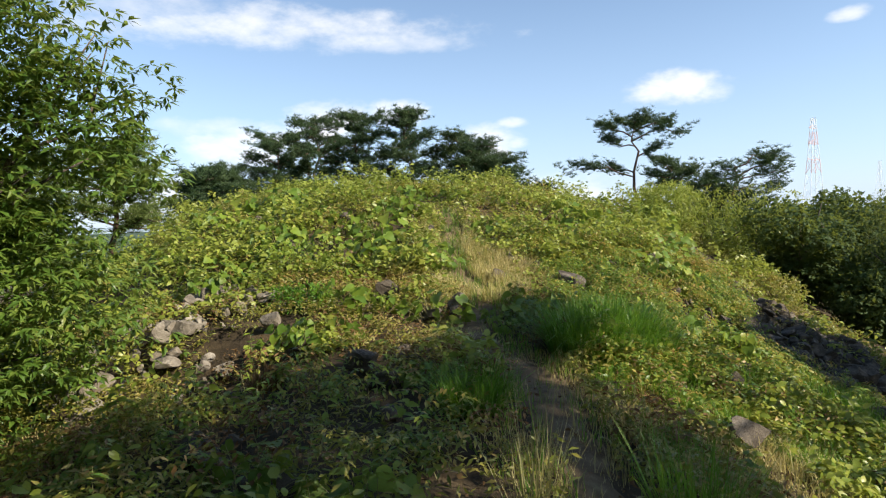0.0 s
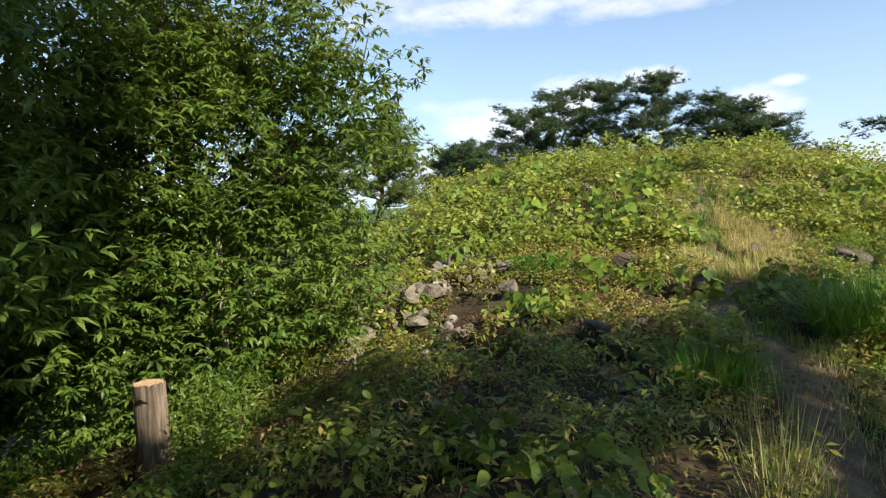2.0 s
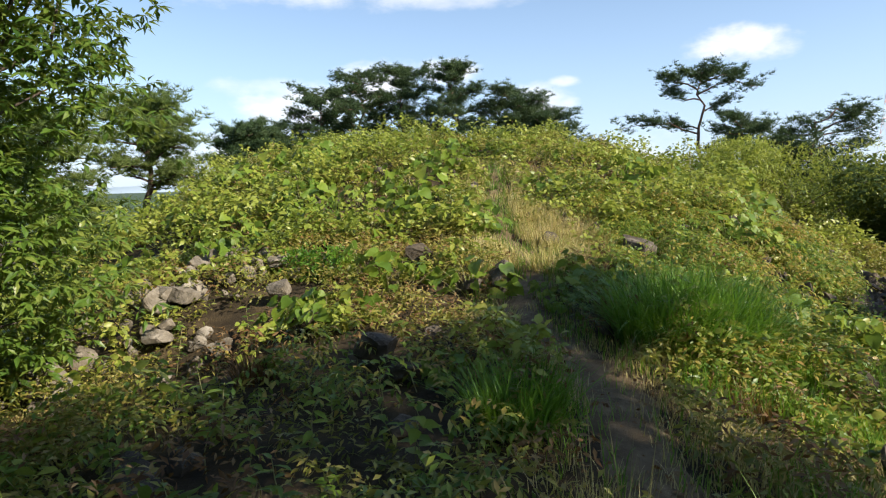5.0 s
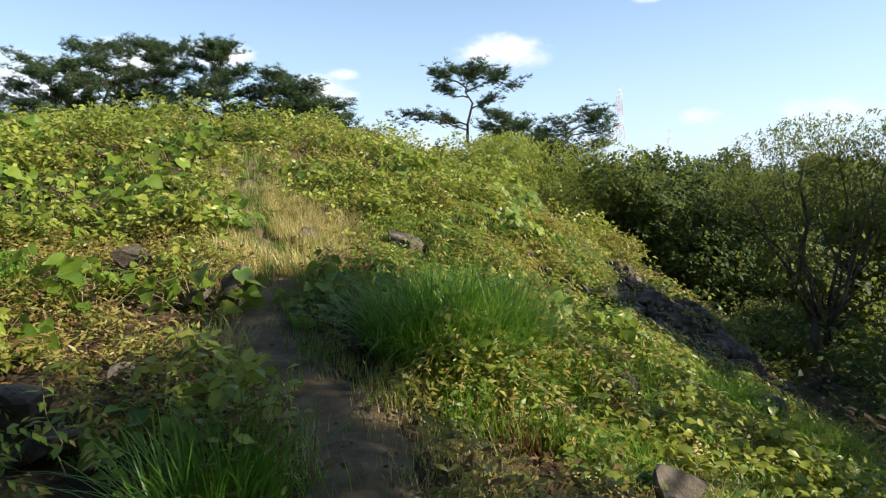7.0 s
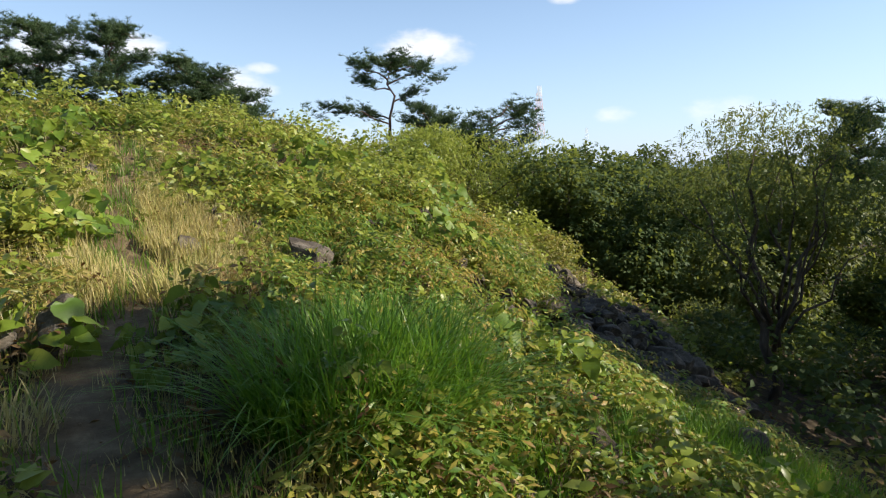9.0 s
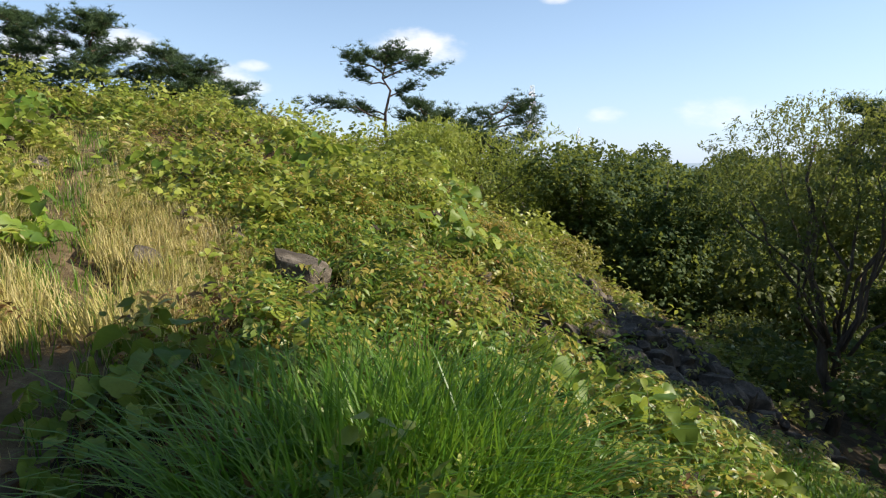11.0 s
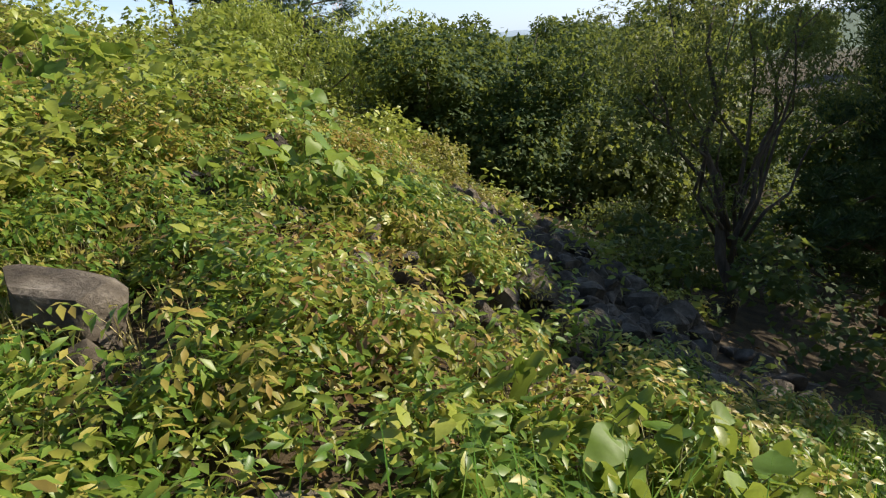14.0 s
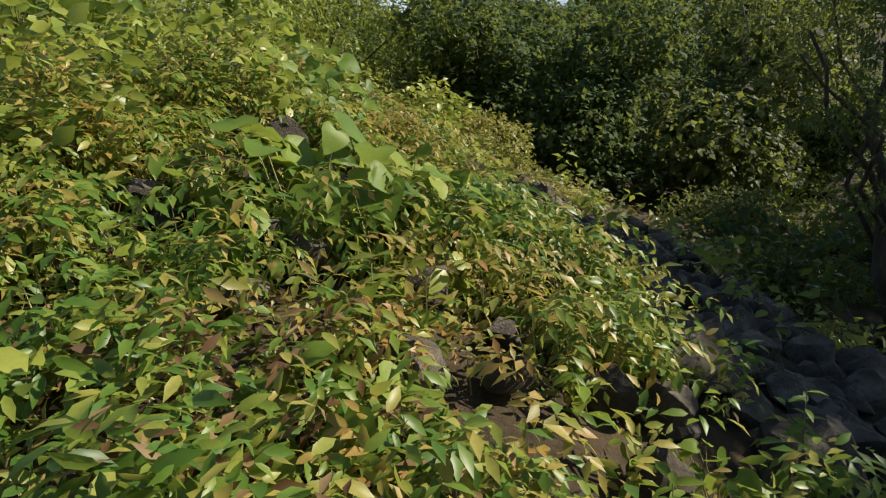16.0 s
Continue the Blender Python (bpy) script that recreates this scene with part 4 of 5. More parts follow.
WEEDS = [weed(14, 0.62, 0.17, 0, 161, M_BIGLEAF, "upright leafy green weed among low plants"), weed(11, 0.48, 0.19, 1, 162, M_BIGLEAF, "broad-leaved green weed among low plants"),
         weed(16, 0.75, 0.14, 0, 163, M_BIGLEAF, "tall thin-leaved green weed among low plants"), weed(9, 0.38, 0.16, 1, 164, M_BIGLEAF, "short broad-leaved green weed among low plants")]
WEED_AT = [(-1.75, 4.6), (-1.55, 4.35), (-0.75, 4.05), (-0.15, 4.3), (-0.6, 4.9), (-2.0, 3.9), (-2.3, 4.2), (-0.9, 5.3), (-0.2, 5.4), (-1.5, 5.9), (-2.0, 6.6), (-2.6, 5.2), (0.1, 4.6), (-1.1, 3.6), (-0.1, 6.4), (-1.0, 6.6), (-2.7, 6.9), (-3.1, 6.0), (-0.4, 4.2), (-0.55, 4.35), (-1.2, 4.45), (-1.4, 4.7), (-1.0, 4.0), (-2.6, 4.6), (-2.9, 5.4), (-2.2, 6.2), (-3.3, 6.6), (-3.6, 5.2), (-1.6, 6.9), (-0.9, 6.0), (0.2, 5.0), (2.3, 4.7), (2.6, 5.1), (2.9, 5.4), (3.4, 5.0), (3.0, 4.2), (3.7, 5.9), (2.2, 5.6), (-4.2, 6.4), (-3.0, 7.6),
           (-2.4, 8.2), (3.9, 8.6), (4.6, 8.9), (5.2, 9.8), (3.5, 10.6), (4.4, 10.6), (4.9, 11.5), (4.2, 12.0), (5.4, 12.2), (3.2, 11.4), (5.1, 13.0), (4.1, 13.2), (5.9, 13.6), (3.5, 12.6), (5.6, 11.0), (6.0, 12.4), (4.7, 12.6), (3.9, 11.4), (4.6, 11.0), (5.3, 11.4), (4.4, 11.9), (3.6, 11.9)]
weed_r = random.Random(12)
for _ in range(30):
    WEED_AT.append((weed_r.uniform(-4.4, -0.3), weed_r.uniform(3.3, 6.8)))
for k, (x, y) in enumerate(WEED_AT):
    s = weed_r.uniform(0.75, 1.2)
    m = Matrix.Translation((x, y, float(land(x, y)))) @ Euler((weed_r.uniform(-.2, .2), weed_r.uniform(-.2, .2), weed_r.uniform(0, 6.28))).to_matrix().to_4x4() @ Matrix.Diagonal((s, s, s, 1))
    if k < 4:
        WEEDS[k].matrix_basis = m
    else:
        copy_thing(WEEDS[weed_r.randrange(4)], m)


# ---- rocks ----
def rock_mesh(seed, flat=1.0):
    """A broken stone: a lumpy ball cut by a few planes, with fine relief."""
    r = np.random.default_rng(seed)
    bm = bmesh.new()
    bmesh.ops.create_icosphere(bm, subdivisions=3, radius=0.5)
    cuts = [(Vector(r.normal(size=3)).normalized(), r.uniform(0.22, 0.40)) for _ in range(12)]
    for v in bm.verts:
        for n, d in cuts:
            over = v.co.dot(n) - d
            if over > 0:
                v.co -= n * over * 0.98
        p = v.co * 3.1 + Vector((seed * 3.7, 0, 0))
        v.co += v.co.normalized() * (0.028 * noise.noise(p) + 0.018 * noise.noise(p * 3.3) + 0.010 * noise.noise(p * 8.0))
        v.co.z *= flat
    me = bpy.data.meshes.new("rock")
    bm.to_mesh(me)
    bm.free()
    me.materials.append(M_ROCK)
    return me


ROCKS = [rock_mesh(70 + k, f) for k, f in enumerate((0.8, 1.0, 0.6, 0.9, 0.7, 1.15))]
PALE_ROCKS = [me.copy() for me in ROCKS]
for me in PALE_ROCKS:
    me.materials[0] = M_PALEROCK
rr = random.Random(9)


def rock(x, y, size, label, group="", kind=None, sink=0.25, squash=1.0):
    ob = new("rock", ROCKS[rr.randrange(6) if kind is None else kind])
    s = (size * rr.uniform(0.85, 1.15), size * rr.uniform(0.75, 1.1), size * rr.uniform(0.7, 1.0) * squash)
    ob.matrix_basis = Matrix.Translation((x, y, float(land(x, y)) + s[2] * (0.42 - sink))) @ Euler((rr.uniform(-.4, .4), rr.uniform(-.4, .4), rr.uniform(0, 6.28))).to_matrix().to_4x4() @ Matrix.Diagonal((*s, 1))
    return tagged(ob, label, "rock", group)


rock(-0.85, 10.9, 0.62, "rounded grey boulder among vines", kind=0, sink=-0.12)
rock(2.5, 11.7, 0.80, "broad broken brown-grey boulder in the weeds", kind=4, sink=0.08, squash=0.95)
rock(2.3, 13.9, 0.36, "pale grey stone in the weeds", kind=1)
rock(2.62, 14.0, 0.34, "pale grey stone in the weeds", kind=4)
rock(1.6, 13.6, 0.40, "dark grey stone among dry grass", kind=5)
rock(0.95, 13.9, 0.34, "dark grey stone beside the path", kind=1)
rock(-1.2, 14.1, 0.75, "flat pale slab of rock", kind=2, squash=0.6)
rock(0.32, 9.72, 0.42, "upright grey stone at the path's edge", kind=5, sink=0.0, squash=1.5)
rock(0.05, 9.9, 0.25, "small grey stone beside the path", kind=1)
rock(-0.8, 7.35, 0.55, "grey boulder lying in shade", kind=4, sink=0.1)
rock(-0.35, 7.9, 0.35, "grey stone lying in shade", kind=0)
rock(3.25, 6.35, 0.62, "dark grey boulder beside grass", kind=3, sink=0.08)
rock(3.0, 7.45, 0.34, "grey stone in withered weeds", kind=5)
rock(2.0, 3.55, 0.42, "dark boulder behind thin grass", kind=0)
rock(-1.9, 5.1, 0.50, "flat grey stone in the weeds", kind=2, sink=0.05)
rock(-1.75, 5.5, 0.30, "pale jagged stone among weeds", kind=5)
rock(0.25, 3.7, 0.35, "grey stone at the foot of the slope", kind=4)
rock(-0.4, 5.9, 0.3, "grey stone in the weeds", kind=1)
rock(-1.3, 4.15, 0.26, "small pale grey stone in the shade", kind=3, sink=0.05)
rock(-0.55, 6.9, 0.5, "flat grey slab lying in shade", kind=2, sink=0.1, squash=0.8)
rock(2.8, 9.9, 0.35, "grey stone half buried in weeds", kind=2)
for k in range(90):
    a, d = rr.uniform(0, 6.28), math.sqrt(rr.random())
    x, y = -4.4 + 2.0 * d * math.cos(a), 9.7 + 1.9 * d * math.sin(a)
    ob = rock(x, y, rr.uniform(0.16, 0.46), "weathered pale grey stone of a broken bank", "stones of the left bank", sink=0.0, squash=1.15)
    ob.data = PALE_ROCKS[ROCKS.index(ob.data)]
far_stones = []
for k in range(290):
    y = rr.uniform(9.6, 15.8)
    edge = 1.768 + 0.426 * (y - 6)
    x = edge + rr.uniform(1.2, 4.7)
    size = rr.uniform(0.16, 0.36) + 0.34 * rr.random() ** 3
    ob = rock(x, y, size, "grey angular stone on a rocky slope", "stones of the rocky slope", sink=rr.uniform(0.0, 0.25))
    if y > 13.4:
        me = ob.data
        co = np.array([ob.matrix_basis @ v.co for v in me.vertices])
        far_stones.append((co, np.array([p.vertices[:] for p in me.polygons])))
        bpy.data.objects.remove(ob)
far_rubble = part("rubble", tri_mesh("rubble", *merge(far_stones)), M_ROCK)
tagged(far_rubble, "grey angular rubble strewn down the slope", "rubble", kind="stuff")
for x, y, size in END_STONES:
    rock(x, y, size, "grey-brown angular stone between the weeds", "stones between the weeds", sink=-0.05)
for x, y, size in STONE_AT:
    rock(x, y, size, "small grey stone among weeds", "scattered stones", sink=0.0)


# ---- stump ----
def stump(x, y, high, radius):
    z = float(land(x, y))
    t = thing("tree_stump", "tall sawn tree stump with grey furrowed bark", "stump", (x, y, z - 0.05))
    n, rings = 44, 10
    sr = np.random.default_rng(6)
    ang = np.linspace(0, 2 * np.pi, n, endpoint=False)
    furrow = 1 + 0.10 * (sr.random(n) - 0.5) + 0.05 * np.where(np.arange(n) % 3 == 0, -1, 0.3)
    pts = [(-0.03 * k / (rings - 1), 0.02 * k / (rings - 1), high * k / (rings - 1)) for k in range(rings)]
    rad = [radius * (1.20 - 0.28 * min(1, k / 4) + 0.02 * math.sin(2.1 * k)) for k in range(rings)]
    v = [(p[0] + q * f * math.cos(a + 0.05 * math.sin(k)), p[1] + q * f * math.sin(a + 0.05 * math.sin(k)), p[2] + (0.03 * sr.random() if k == rings - 1 else 0)) for k, (p, q) in enumerate(zip(pts, rad)) for a, f in zip(ang, furrow)]
    f = [t3 for k in range(rings - 1) for i in range(n) for t3 in ((k * n + i, k * n + (i + 1) % n, (k + 1) * n + (i + 1) % n), (k * n + i, (k + 1) * n + (i + 1) % n, (k + 1) * n + i))]
    part("bark", tri_mesh("bark", v, f), M_STUMPBARK, t, "grey-brown furrowed bark")
    top = tube([(pts[-1][0], pts[-1][1], high - 0.01), (pts[-1][0], pts[-1][1], high + 0.012)], [rad[-1] * 0.93] * 2, 24, 4, 0.06)
    part("cut_face", tri_mesh("cut_face", *top), M_CUTWOOD, t, "pale freshly sawn wood")
    return t


stump(-5.05, 4.8, 1.05, 0.175)


# ---- dead sticks on the ground ----
def stick(x, y, long, turn, lift, seed):
    a = radians(turn)
    z = float(land(x, y))
    p = bent((0, 0, 0.02), (long * math.cos(a), long * math.sin(a), float(land(x + long * math.cos(a), y + long * math.sin(a))) - z + lift), 0.02, 6, seed, 0.04)
    ob = part("stick", tri_mesh("stick", *tube(p, np.linspace(0.016, 0.006, 6), 6, seed, 0.2)), M_DEADWOOD)
    ob.location = (x, y, z)
    return tagged(ob, "bleached dead stick lying on the ground", "stick", "dead sticks")


for k in range(18):
    sx, sy = (-4.9, 6.7) if k < 12 else (7.0, 12.8)
    stick(sx + rr.uniform(-1.1, 1.1), sy + rr.uniform(-0.8, 0.8), rr.uniform(0.35, 1.1), rr.uniform(0, 360), rr.uniform(0.0, 0.12), 200 + k)


# ---- broad-leaved trees ----
def leaf_cloud(r, blobs, n, per, shape, size, droop=0.35, gap=0.35, seed=0):
    """Leaves in sprays, on the shells of the crown's lobes, thinned out where gaps show."""
    out = []
    total = sum(b[3] * b[4] * b[5] for b in blobs)
    for cx, cy, cz, rx, ry, rz in blobs:
        k = int(n * rx * ry * rz / total)
        d = unit(r.normal(size=(k, 3)))
        rad = 0.35 + 0.65 * r.random(k) ** 0.45
        p = np.stack([cx + d[:, 0] * rad * rx, cy + d[:, 1] * rad * ry, cz + d[:, 2] * rad * rz], -1)
        keep = vnoise(p[:, 0] * 1.6 + p[:, 2] * 0.7, p[:, 1] * 1.6 - p[:, 2] * 1.3, seed) + 0.35 * r.random(k) > gap
        p, d = p[keep], d[keep]
        p, d = np.repeat(p, per, 0), np.repeat(d, per, 0)
        m = len(p)
        axis = unit(d * 0.6 + r.normal(size=(m, 3)) * 0.8 + np.array([0, 0, -droop]))
        nrm = np.stack([r.normal(size=m) * 0.5, r.normal(size=m) * 0.5, np.ones(m)], -1) + d * 0.4
        s = size * r.uniform(0.6, 1.25, m)
        p = p + r.normal(size=(m, 3)) * size * 0.35
        out.append(scatter(shape, p, axis, nrm, s))
    return merge(out)


def spray_cloud(r, blobs, clumps, sprays, per, shape, size):
    """Leaves that hang in fans from twig ends, the twigs gathered into layered boughs with dark hollows between them."""
    out = []
    total = sum(b[3] * b[4] * b[5] for b in blobs)
    for cx, cy, cz, rx, ry, rz in blobs:
        k = max(3, int(clumps * rx * ry * rz / total))
        d = unit(r.normal(size=(k, 3)))
        rad = 0.45 + 0.55 * r.random(k) ** 0.5
        c = np.stack([cx + d[:, 0] * rad * rx, cy + d[:, 1] * rad * ry, cz + d[:, 2] * rad * rz], -1)
        big = r.uniform(0.22, 0.55, k)
        c, d, big = np.repeat(c, sprays, 0), np.repeat(d, sprays, 0), np.repeat(big, sprays)
        q = np.clip(r.normal(size=c.shape), -1.8, 1.8) * np.array([1.0, 1.0, 0.42]) * big[:, None]
        q[:, 2] -= 0.18 * (q[:, 0] ** 2 + q[:, 1] ** 2) / np.maximum(big, 0.1)
        p = c + q
        p, d, q = np.repeat(p, per, 0), np.repeat(d, per, 0), np.repeat(q, per, 0)
        m = len(p)
        a = np.tile(np.arange(per) * 2 * np.pi / per, m // per) + np.repeat(r.uniform(0, 6.28, m // per), per) + r.normal(size=m) * 0.25
        axis = np.stack([np.cos(a), np.sin(a), r.normal(size=m) * 0.4 - 0.22], -1) + 0.5 * unit(q) * np.array([1, 1, 0.3]) + 0.25 * d
        nrm = np.stack([r.normal(size=m) * 0.3, r.normal(size=m) * 0.3, np.ones(m)], -1) + 0.3 * d
        out.append(scatter(shape, p + unit(axis) * size * 0.08, axis, nrm, size * r.uniform(0.6, 1.25, m)))
    return merge(out)


def broad_tree(at, trunk_h, blobs, n, per, shape, size, mat, seed, label, r0=0.14, stems=1, bark=None, name="tree", gap=0.35, droop=0.35, twigs=14, group="", fork=0.0, sprays=0):
    """A tree with its trunk or stems, limbs and a crown of single leaves. Lobes of the crown are given from the tree's foot."""
    r = np.random.default_rng(seed)
    t = thing(name, label, "tree", at, group)
    bark = bark or M_BARK
    for s in range(stems):
        b = blobs[s % len(blobs)]
        tip = np.array([b[0], b[1], b[2] + 0.3 * b[5]]) * (1, 1, 1) if stems > 1 else np.array([blobs[0][0] * 0.7, blobs[0][1] * 0.7, max(q[2] + q[5] * 0.4 for q in blobs)])
        base = np.array([0.0, 0.0, -0.15 if s == 0 else fork * (0.6 + 0.2 * s)])
        p = bent(base, tip, 0.0, 9, seed + s, 0.02)
        part("trunk", tri_mesh("trunk", *tube(p, np.linspace(r0 * (1.25 if s == 0 else 0.5), 0.015, 9), 8, seed, 0.15), True), bark, t)
    limbs = []
    for k in range(twigs):
        b = blobs[k % len(blobs)]
        d = unit(r.normal(size=3))
        tip = np.array(b[:3]) + d * np.array(b[3:]) * 0.75
        h = trunk_h * r.uniform(0.55, 1.25)
        foot = np.array([tip[0] * 0.12, tip[1] * 0.12, min(h, tip[2] - 0.2)])
        limbs.append(bent(foot, tip, 0.12, 6, seed * 7 + k, 0.04))
    for p in limbs:
        part("limb", tri_mesh("limb", *tube(p, np.linspace(r0 * 0.38, 0.008, 6), 5, seed), True), bark, t)
    leaves = spray_cloud(r, blobs, n, sprays, per, shape, size) if sprays else leaf_cloud(r, blobs, n, per, shape, size, droop, gap, seed % 11)
    part("crown", tri_mesh("crown", *leaves), mat, t)
    return t


# the great leafy tree on the left, with drooping long leaves, and shaded boughs before it
z = float(land(-7.3, 7.6))
broad_tree((-7.3, 7.6, z), 2.2, [(0.3, 0.0, 4.2, 2.3, 2.2, 2.2), (1.4, 0.1, 2.5, 1.9, 1.7, 1.5), (-0.9, -1.0, 5.8, 2.6, 2.4, 2.0), (1.2, -0.2, 6.2, 2.0, 1.8, 1.8), (-1.5, -1.6, 2.6, 2.2, 2.0, 2.0), (2.5, 0.5, 4.3, 1.0, 1.0, 1.0), (3.0, 0.6, 5.1, 0.75, 0.75, 0.95), (1.0, 0.3, 1.4, 1.2, 1.2, 0.9), (-0.4, -0.8, 1.1, 1.8, 1.6, 1.2)],
           1300, 7, CHESTNUT_LEAF, 0.15, M_CHESTNUT, 81, "large leafy tree with drooping long green leaves", 0.17, twigs=30, sprays=15)
z = float(land(-7.4, 2.6))
broad_tree((-7.4, 2.6, z), 2.0, [(0.4, 0.3, 3.6, 2.2, 1.9, 1.9), (0.6, -0.4, 1.6, 1.5, 1.3, 1.3), (0.6, 0.2, 5.6, 2.4, 2.0, 1.6)], 330, 7, CHESTNUT_LEAF, 0.18, M_CHESTNUT, 82, "leafy tree standing in shade with long dark green leaves", 0.15, sprays=15)
# two slim pale saplings in front of the great tree, and a snapped bough
for k, (x, y, hgt) in enumerate(((-6.15, 6.75, 2.6), (-5.9, 6.85, 2.2))):
    z = float(land(x, y))
    broad_tree((x, y, z), hgt * 0.7, [(0.05, 0, hgt, 0.5, 0.5, 0.5), (0.1, 0.1, hgt * 0.75, 0.4, 0.4, 0.35)], 60, 6, LANCE, 0.16, M_CHESTNUT, 88 + k, "slim pale-barked sapling below the great tree", 0.035, bark=M_DEADWOOD, twigs=4, name="sapling")
# tall unseen trees added behind and right of the walker to shade the scene
def shade_tree(x, y, lobes, n, seed, gap=0.12):
    z = float(land(x, y))
    return broad_tree((x, y, z), 0.62 * (lobes[0][2] - z), [(a - x, b - y, c - z, q, q, q * 0.85) for a, b, c, q in lobes], n, 6, FLAKE, 0.26, M_FOREST, seed, "tall unseen tree with a dense green crown, added to cast shade", 0.2, gap=gap)


# crown lobes are set so their shadows land on chosen patches
shade_tree(12.6, 4.0, [(12.3, 5.4, 8.4, 0.36), (12.4, 4.8, 8.4, 0.42), (12.4, 4.2, 8.4, 0.44), (12.5, 3.6, 8.4, 0.46), (12.6, 2.7, 8.5, 0.5), (13.2, 3.3, 8.6, 0.36), (13.0, 1.4, 8.6, 0.6), (13.4, 0.2, 8.6, 0.5), (15.1, 0.0, 8.6, 0.55), (14.6, -1.2, 8.6, 0.7)], 720, 83, 0.3)
shade_tree(11.3, 0.2, [(11.7, 1.3, 8.8, 1.2), (10.6, 0.6, 8.9, 1.25), (11.9, -0.5, 9.0, 1.0), (11.1, -1.4, 9.0, 1.4), (8.8, -2.1, 9.0, 0.9), (7.6, -2.6, 9.0, 0.9)], 1500, 84, 0.64)
shade_tree(15.0, 8.4, [(14.45, 7.8, 4.2, 0.9), (15.4, 8.8, 4.6, 1.4), (16.7, 8.9, 5.0, 1.3), (16.2, 7.4, 5.6, 1.1), (13.3, 8.2, 4.0, 1.0), (13.7, 7.1, 4.6, 0.9), (13.3, 9.7, 3.2, 0.9)], 1500, 87)
shade_tree(4.4, -3.0, [(3.0, -0.7, 9.4, 2.4), (4.4, -1.7, 10.2, 2.2), (1.8, -1.9, 8.2, 2.2), (3.2, 0.2, 10.6, 1.6), (1.0, -1.6, 7.0, 1.5)], 2900, 86)

shade_tree(17.8, 4.8, [(19.5, 4.9, 5.0, 1.7), (20.5, 6.0, 5.0, 1.5), (15.5, 4.0, 5.3, 1.1), (16.4, 4.9, 5.1, 1.0)], 760, 89, 0.3)

# the sparse many-stemmed tree on the right
z = float(land(11.0, 12.4))
broad_tree((11.0, 12.4, z), 1.7, [(-0.4, 0.3, 4.3, 1.7, 1.7, 1.0), (0.85, -0.3, 4.2, 1.7, 1.55, 1.0), (-1.4, 0.55, 3.5, 1.1, 1.1, 0.85), (0.2, 0.15, 4.9, 1.4, 1.4, 0.6), (1.6, -0.55, 3.4, 1.05, 1.05, 0.75), (-1.2, 0.15, 2.5, 0.9, 0.9, 0.6)], 3300, 6, SLIM, 0.085, M_LIGHTTREE, 85,
           "sparse many-stemmed tree with fine dull green leaves", 0.085, stems=3, gap=0.42, twigs=11, fork=1.2)


# ---- pines ----
def pine(at, height, pads, seed, label, lean=(0, 0), r0=0.16, mat=None, tuft=0.36, name="pine_tree", dense=1.0, bare=0.3):
    """A red pine: a bowed trunk, long limbs, and flat pads of needle tufts. Pads: height share, azimuth, reach, half width."""
    r = np.random.default_rng(seed)
    t = thing(name, label, "tree", at)
    top = np.array([lean[0], lean[1], height])
    p = bent((0, 0, -0.2), top, 0.0, 9, seed, 0.02)
    part("trunk", tri_mesh("trunk", *tube(p, np.linspace(r0, 0.03, 9), 8, seed, 0.12), True), M_PINEBARK, t)
    where = []
    for hs, az, reach, wide in pads:
        base = np.array([np.interp(hs * height, p[:, 2], p[:, k]) for k in range(3)])
        a = radians(az)
        tip = base + np.array([math.sin(a) * reach, math.cos(a) * reach, reach * r.uniform(0.05, 0.3)])
        limb = bent(base, tip, 0.1 * reach, 6, int(hs * 1000 + az), 0.04)
        part("limb", tri_mesh("limb", *tube(limb, np.linspace(r0 * 0.35, 0.012, 6), 5, seed), True), M_PINEBARK, t)
        side, fwd = np.array([math.cos(a), -math.sin(a), 0]), np.array([math.sin(a), math.cos(a), 0])
        bunches = 4 + int(2.2 * dense * (reach + wide))
        for _ in range(bunches):
            s = bare + (1 - bare) * r.random()
            c = np.array([np.interp(s, np.linspace(0, 1, 6), limb[:, k]) for k in range(3)]) + side * float(np.clip(r.normal(), -1.6, 1.6)) * wide * 0.45 * (0.5 + 0.7 * s)
            n = int(r.uniform(10, 21))
            run = fwd * 0.34 + np.array([0, 0, r.uniform(0.05, 0.35)])
            q = c + np.clip(r.normal(size=(n, 1)), -1.6, 1.6) * run + np.clip(r.normal(size=(n, 3)), -2, 2) * np.array([0.2, 0.2, 0.10])
            q[:, 2] += 0.14
            where.append(q)
    n = int(90 * dense)
    where.append(np.array([top[0], top[1], top[2] - 0.5]) + np.clip(r.normal(size=(n, 3)), -1.7, 1.7) * np.array([0.28, 0.28, 0.42]))
    q = np.concatenate(where)
    q = q[vnoise(q[:, 0] * 1.3 + q[:, 2], q[:, 1] * 1.3 - q[:, 2], seed % 9) + 0.5 * r.random(len(q)) > 0.22]
    m = len(q)
    axis = unit(np.stack([r.normal(size=m), r.normal(size=m), 0 * q[:, 0]], -1))
    nrm = np.stack([r.normal(size=m) * 0.35, r.normal(size=m) * 0.35, np.ones(m)], -1)
    part("crown", tri_mesh("crown", *scatter(TUFT, q, axis, nrm, tuft * r.uniform(0.7, 1.3, m))), mat or M_PINE, t)
    return t


def pads_for(seed, n, low, reach, wide, thin=0.5):
    """Limbs all round, longest in the lower half of the crown."""
    r = random.Random(seed)
    return [(h, (137.5 * k0 + r.uniform(-30, 30)) % 360, reach * (1 - thin * (h - low) / (1 - low)) * r.uniform(0.6, 1.1), wide * r.uniform(0.7, 1.2)) for k0, h in enumerate(low + (0.97 - low) * (k + 0.5) / n for k in range(n))]


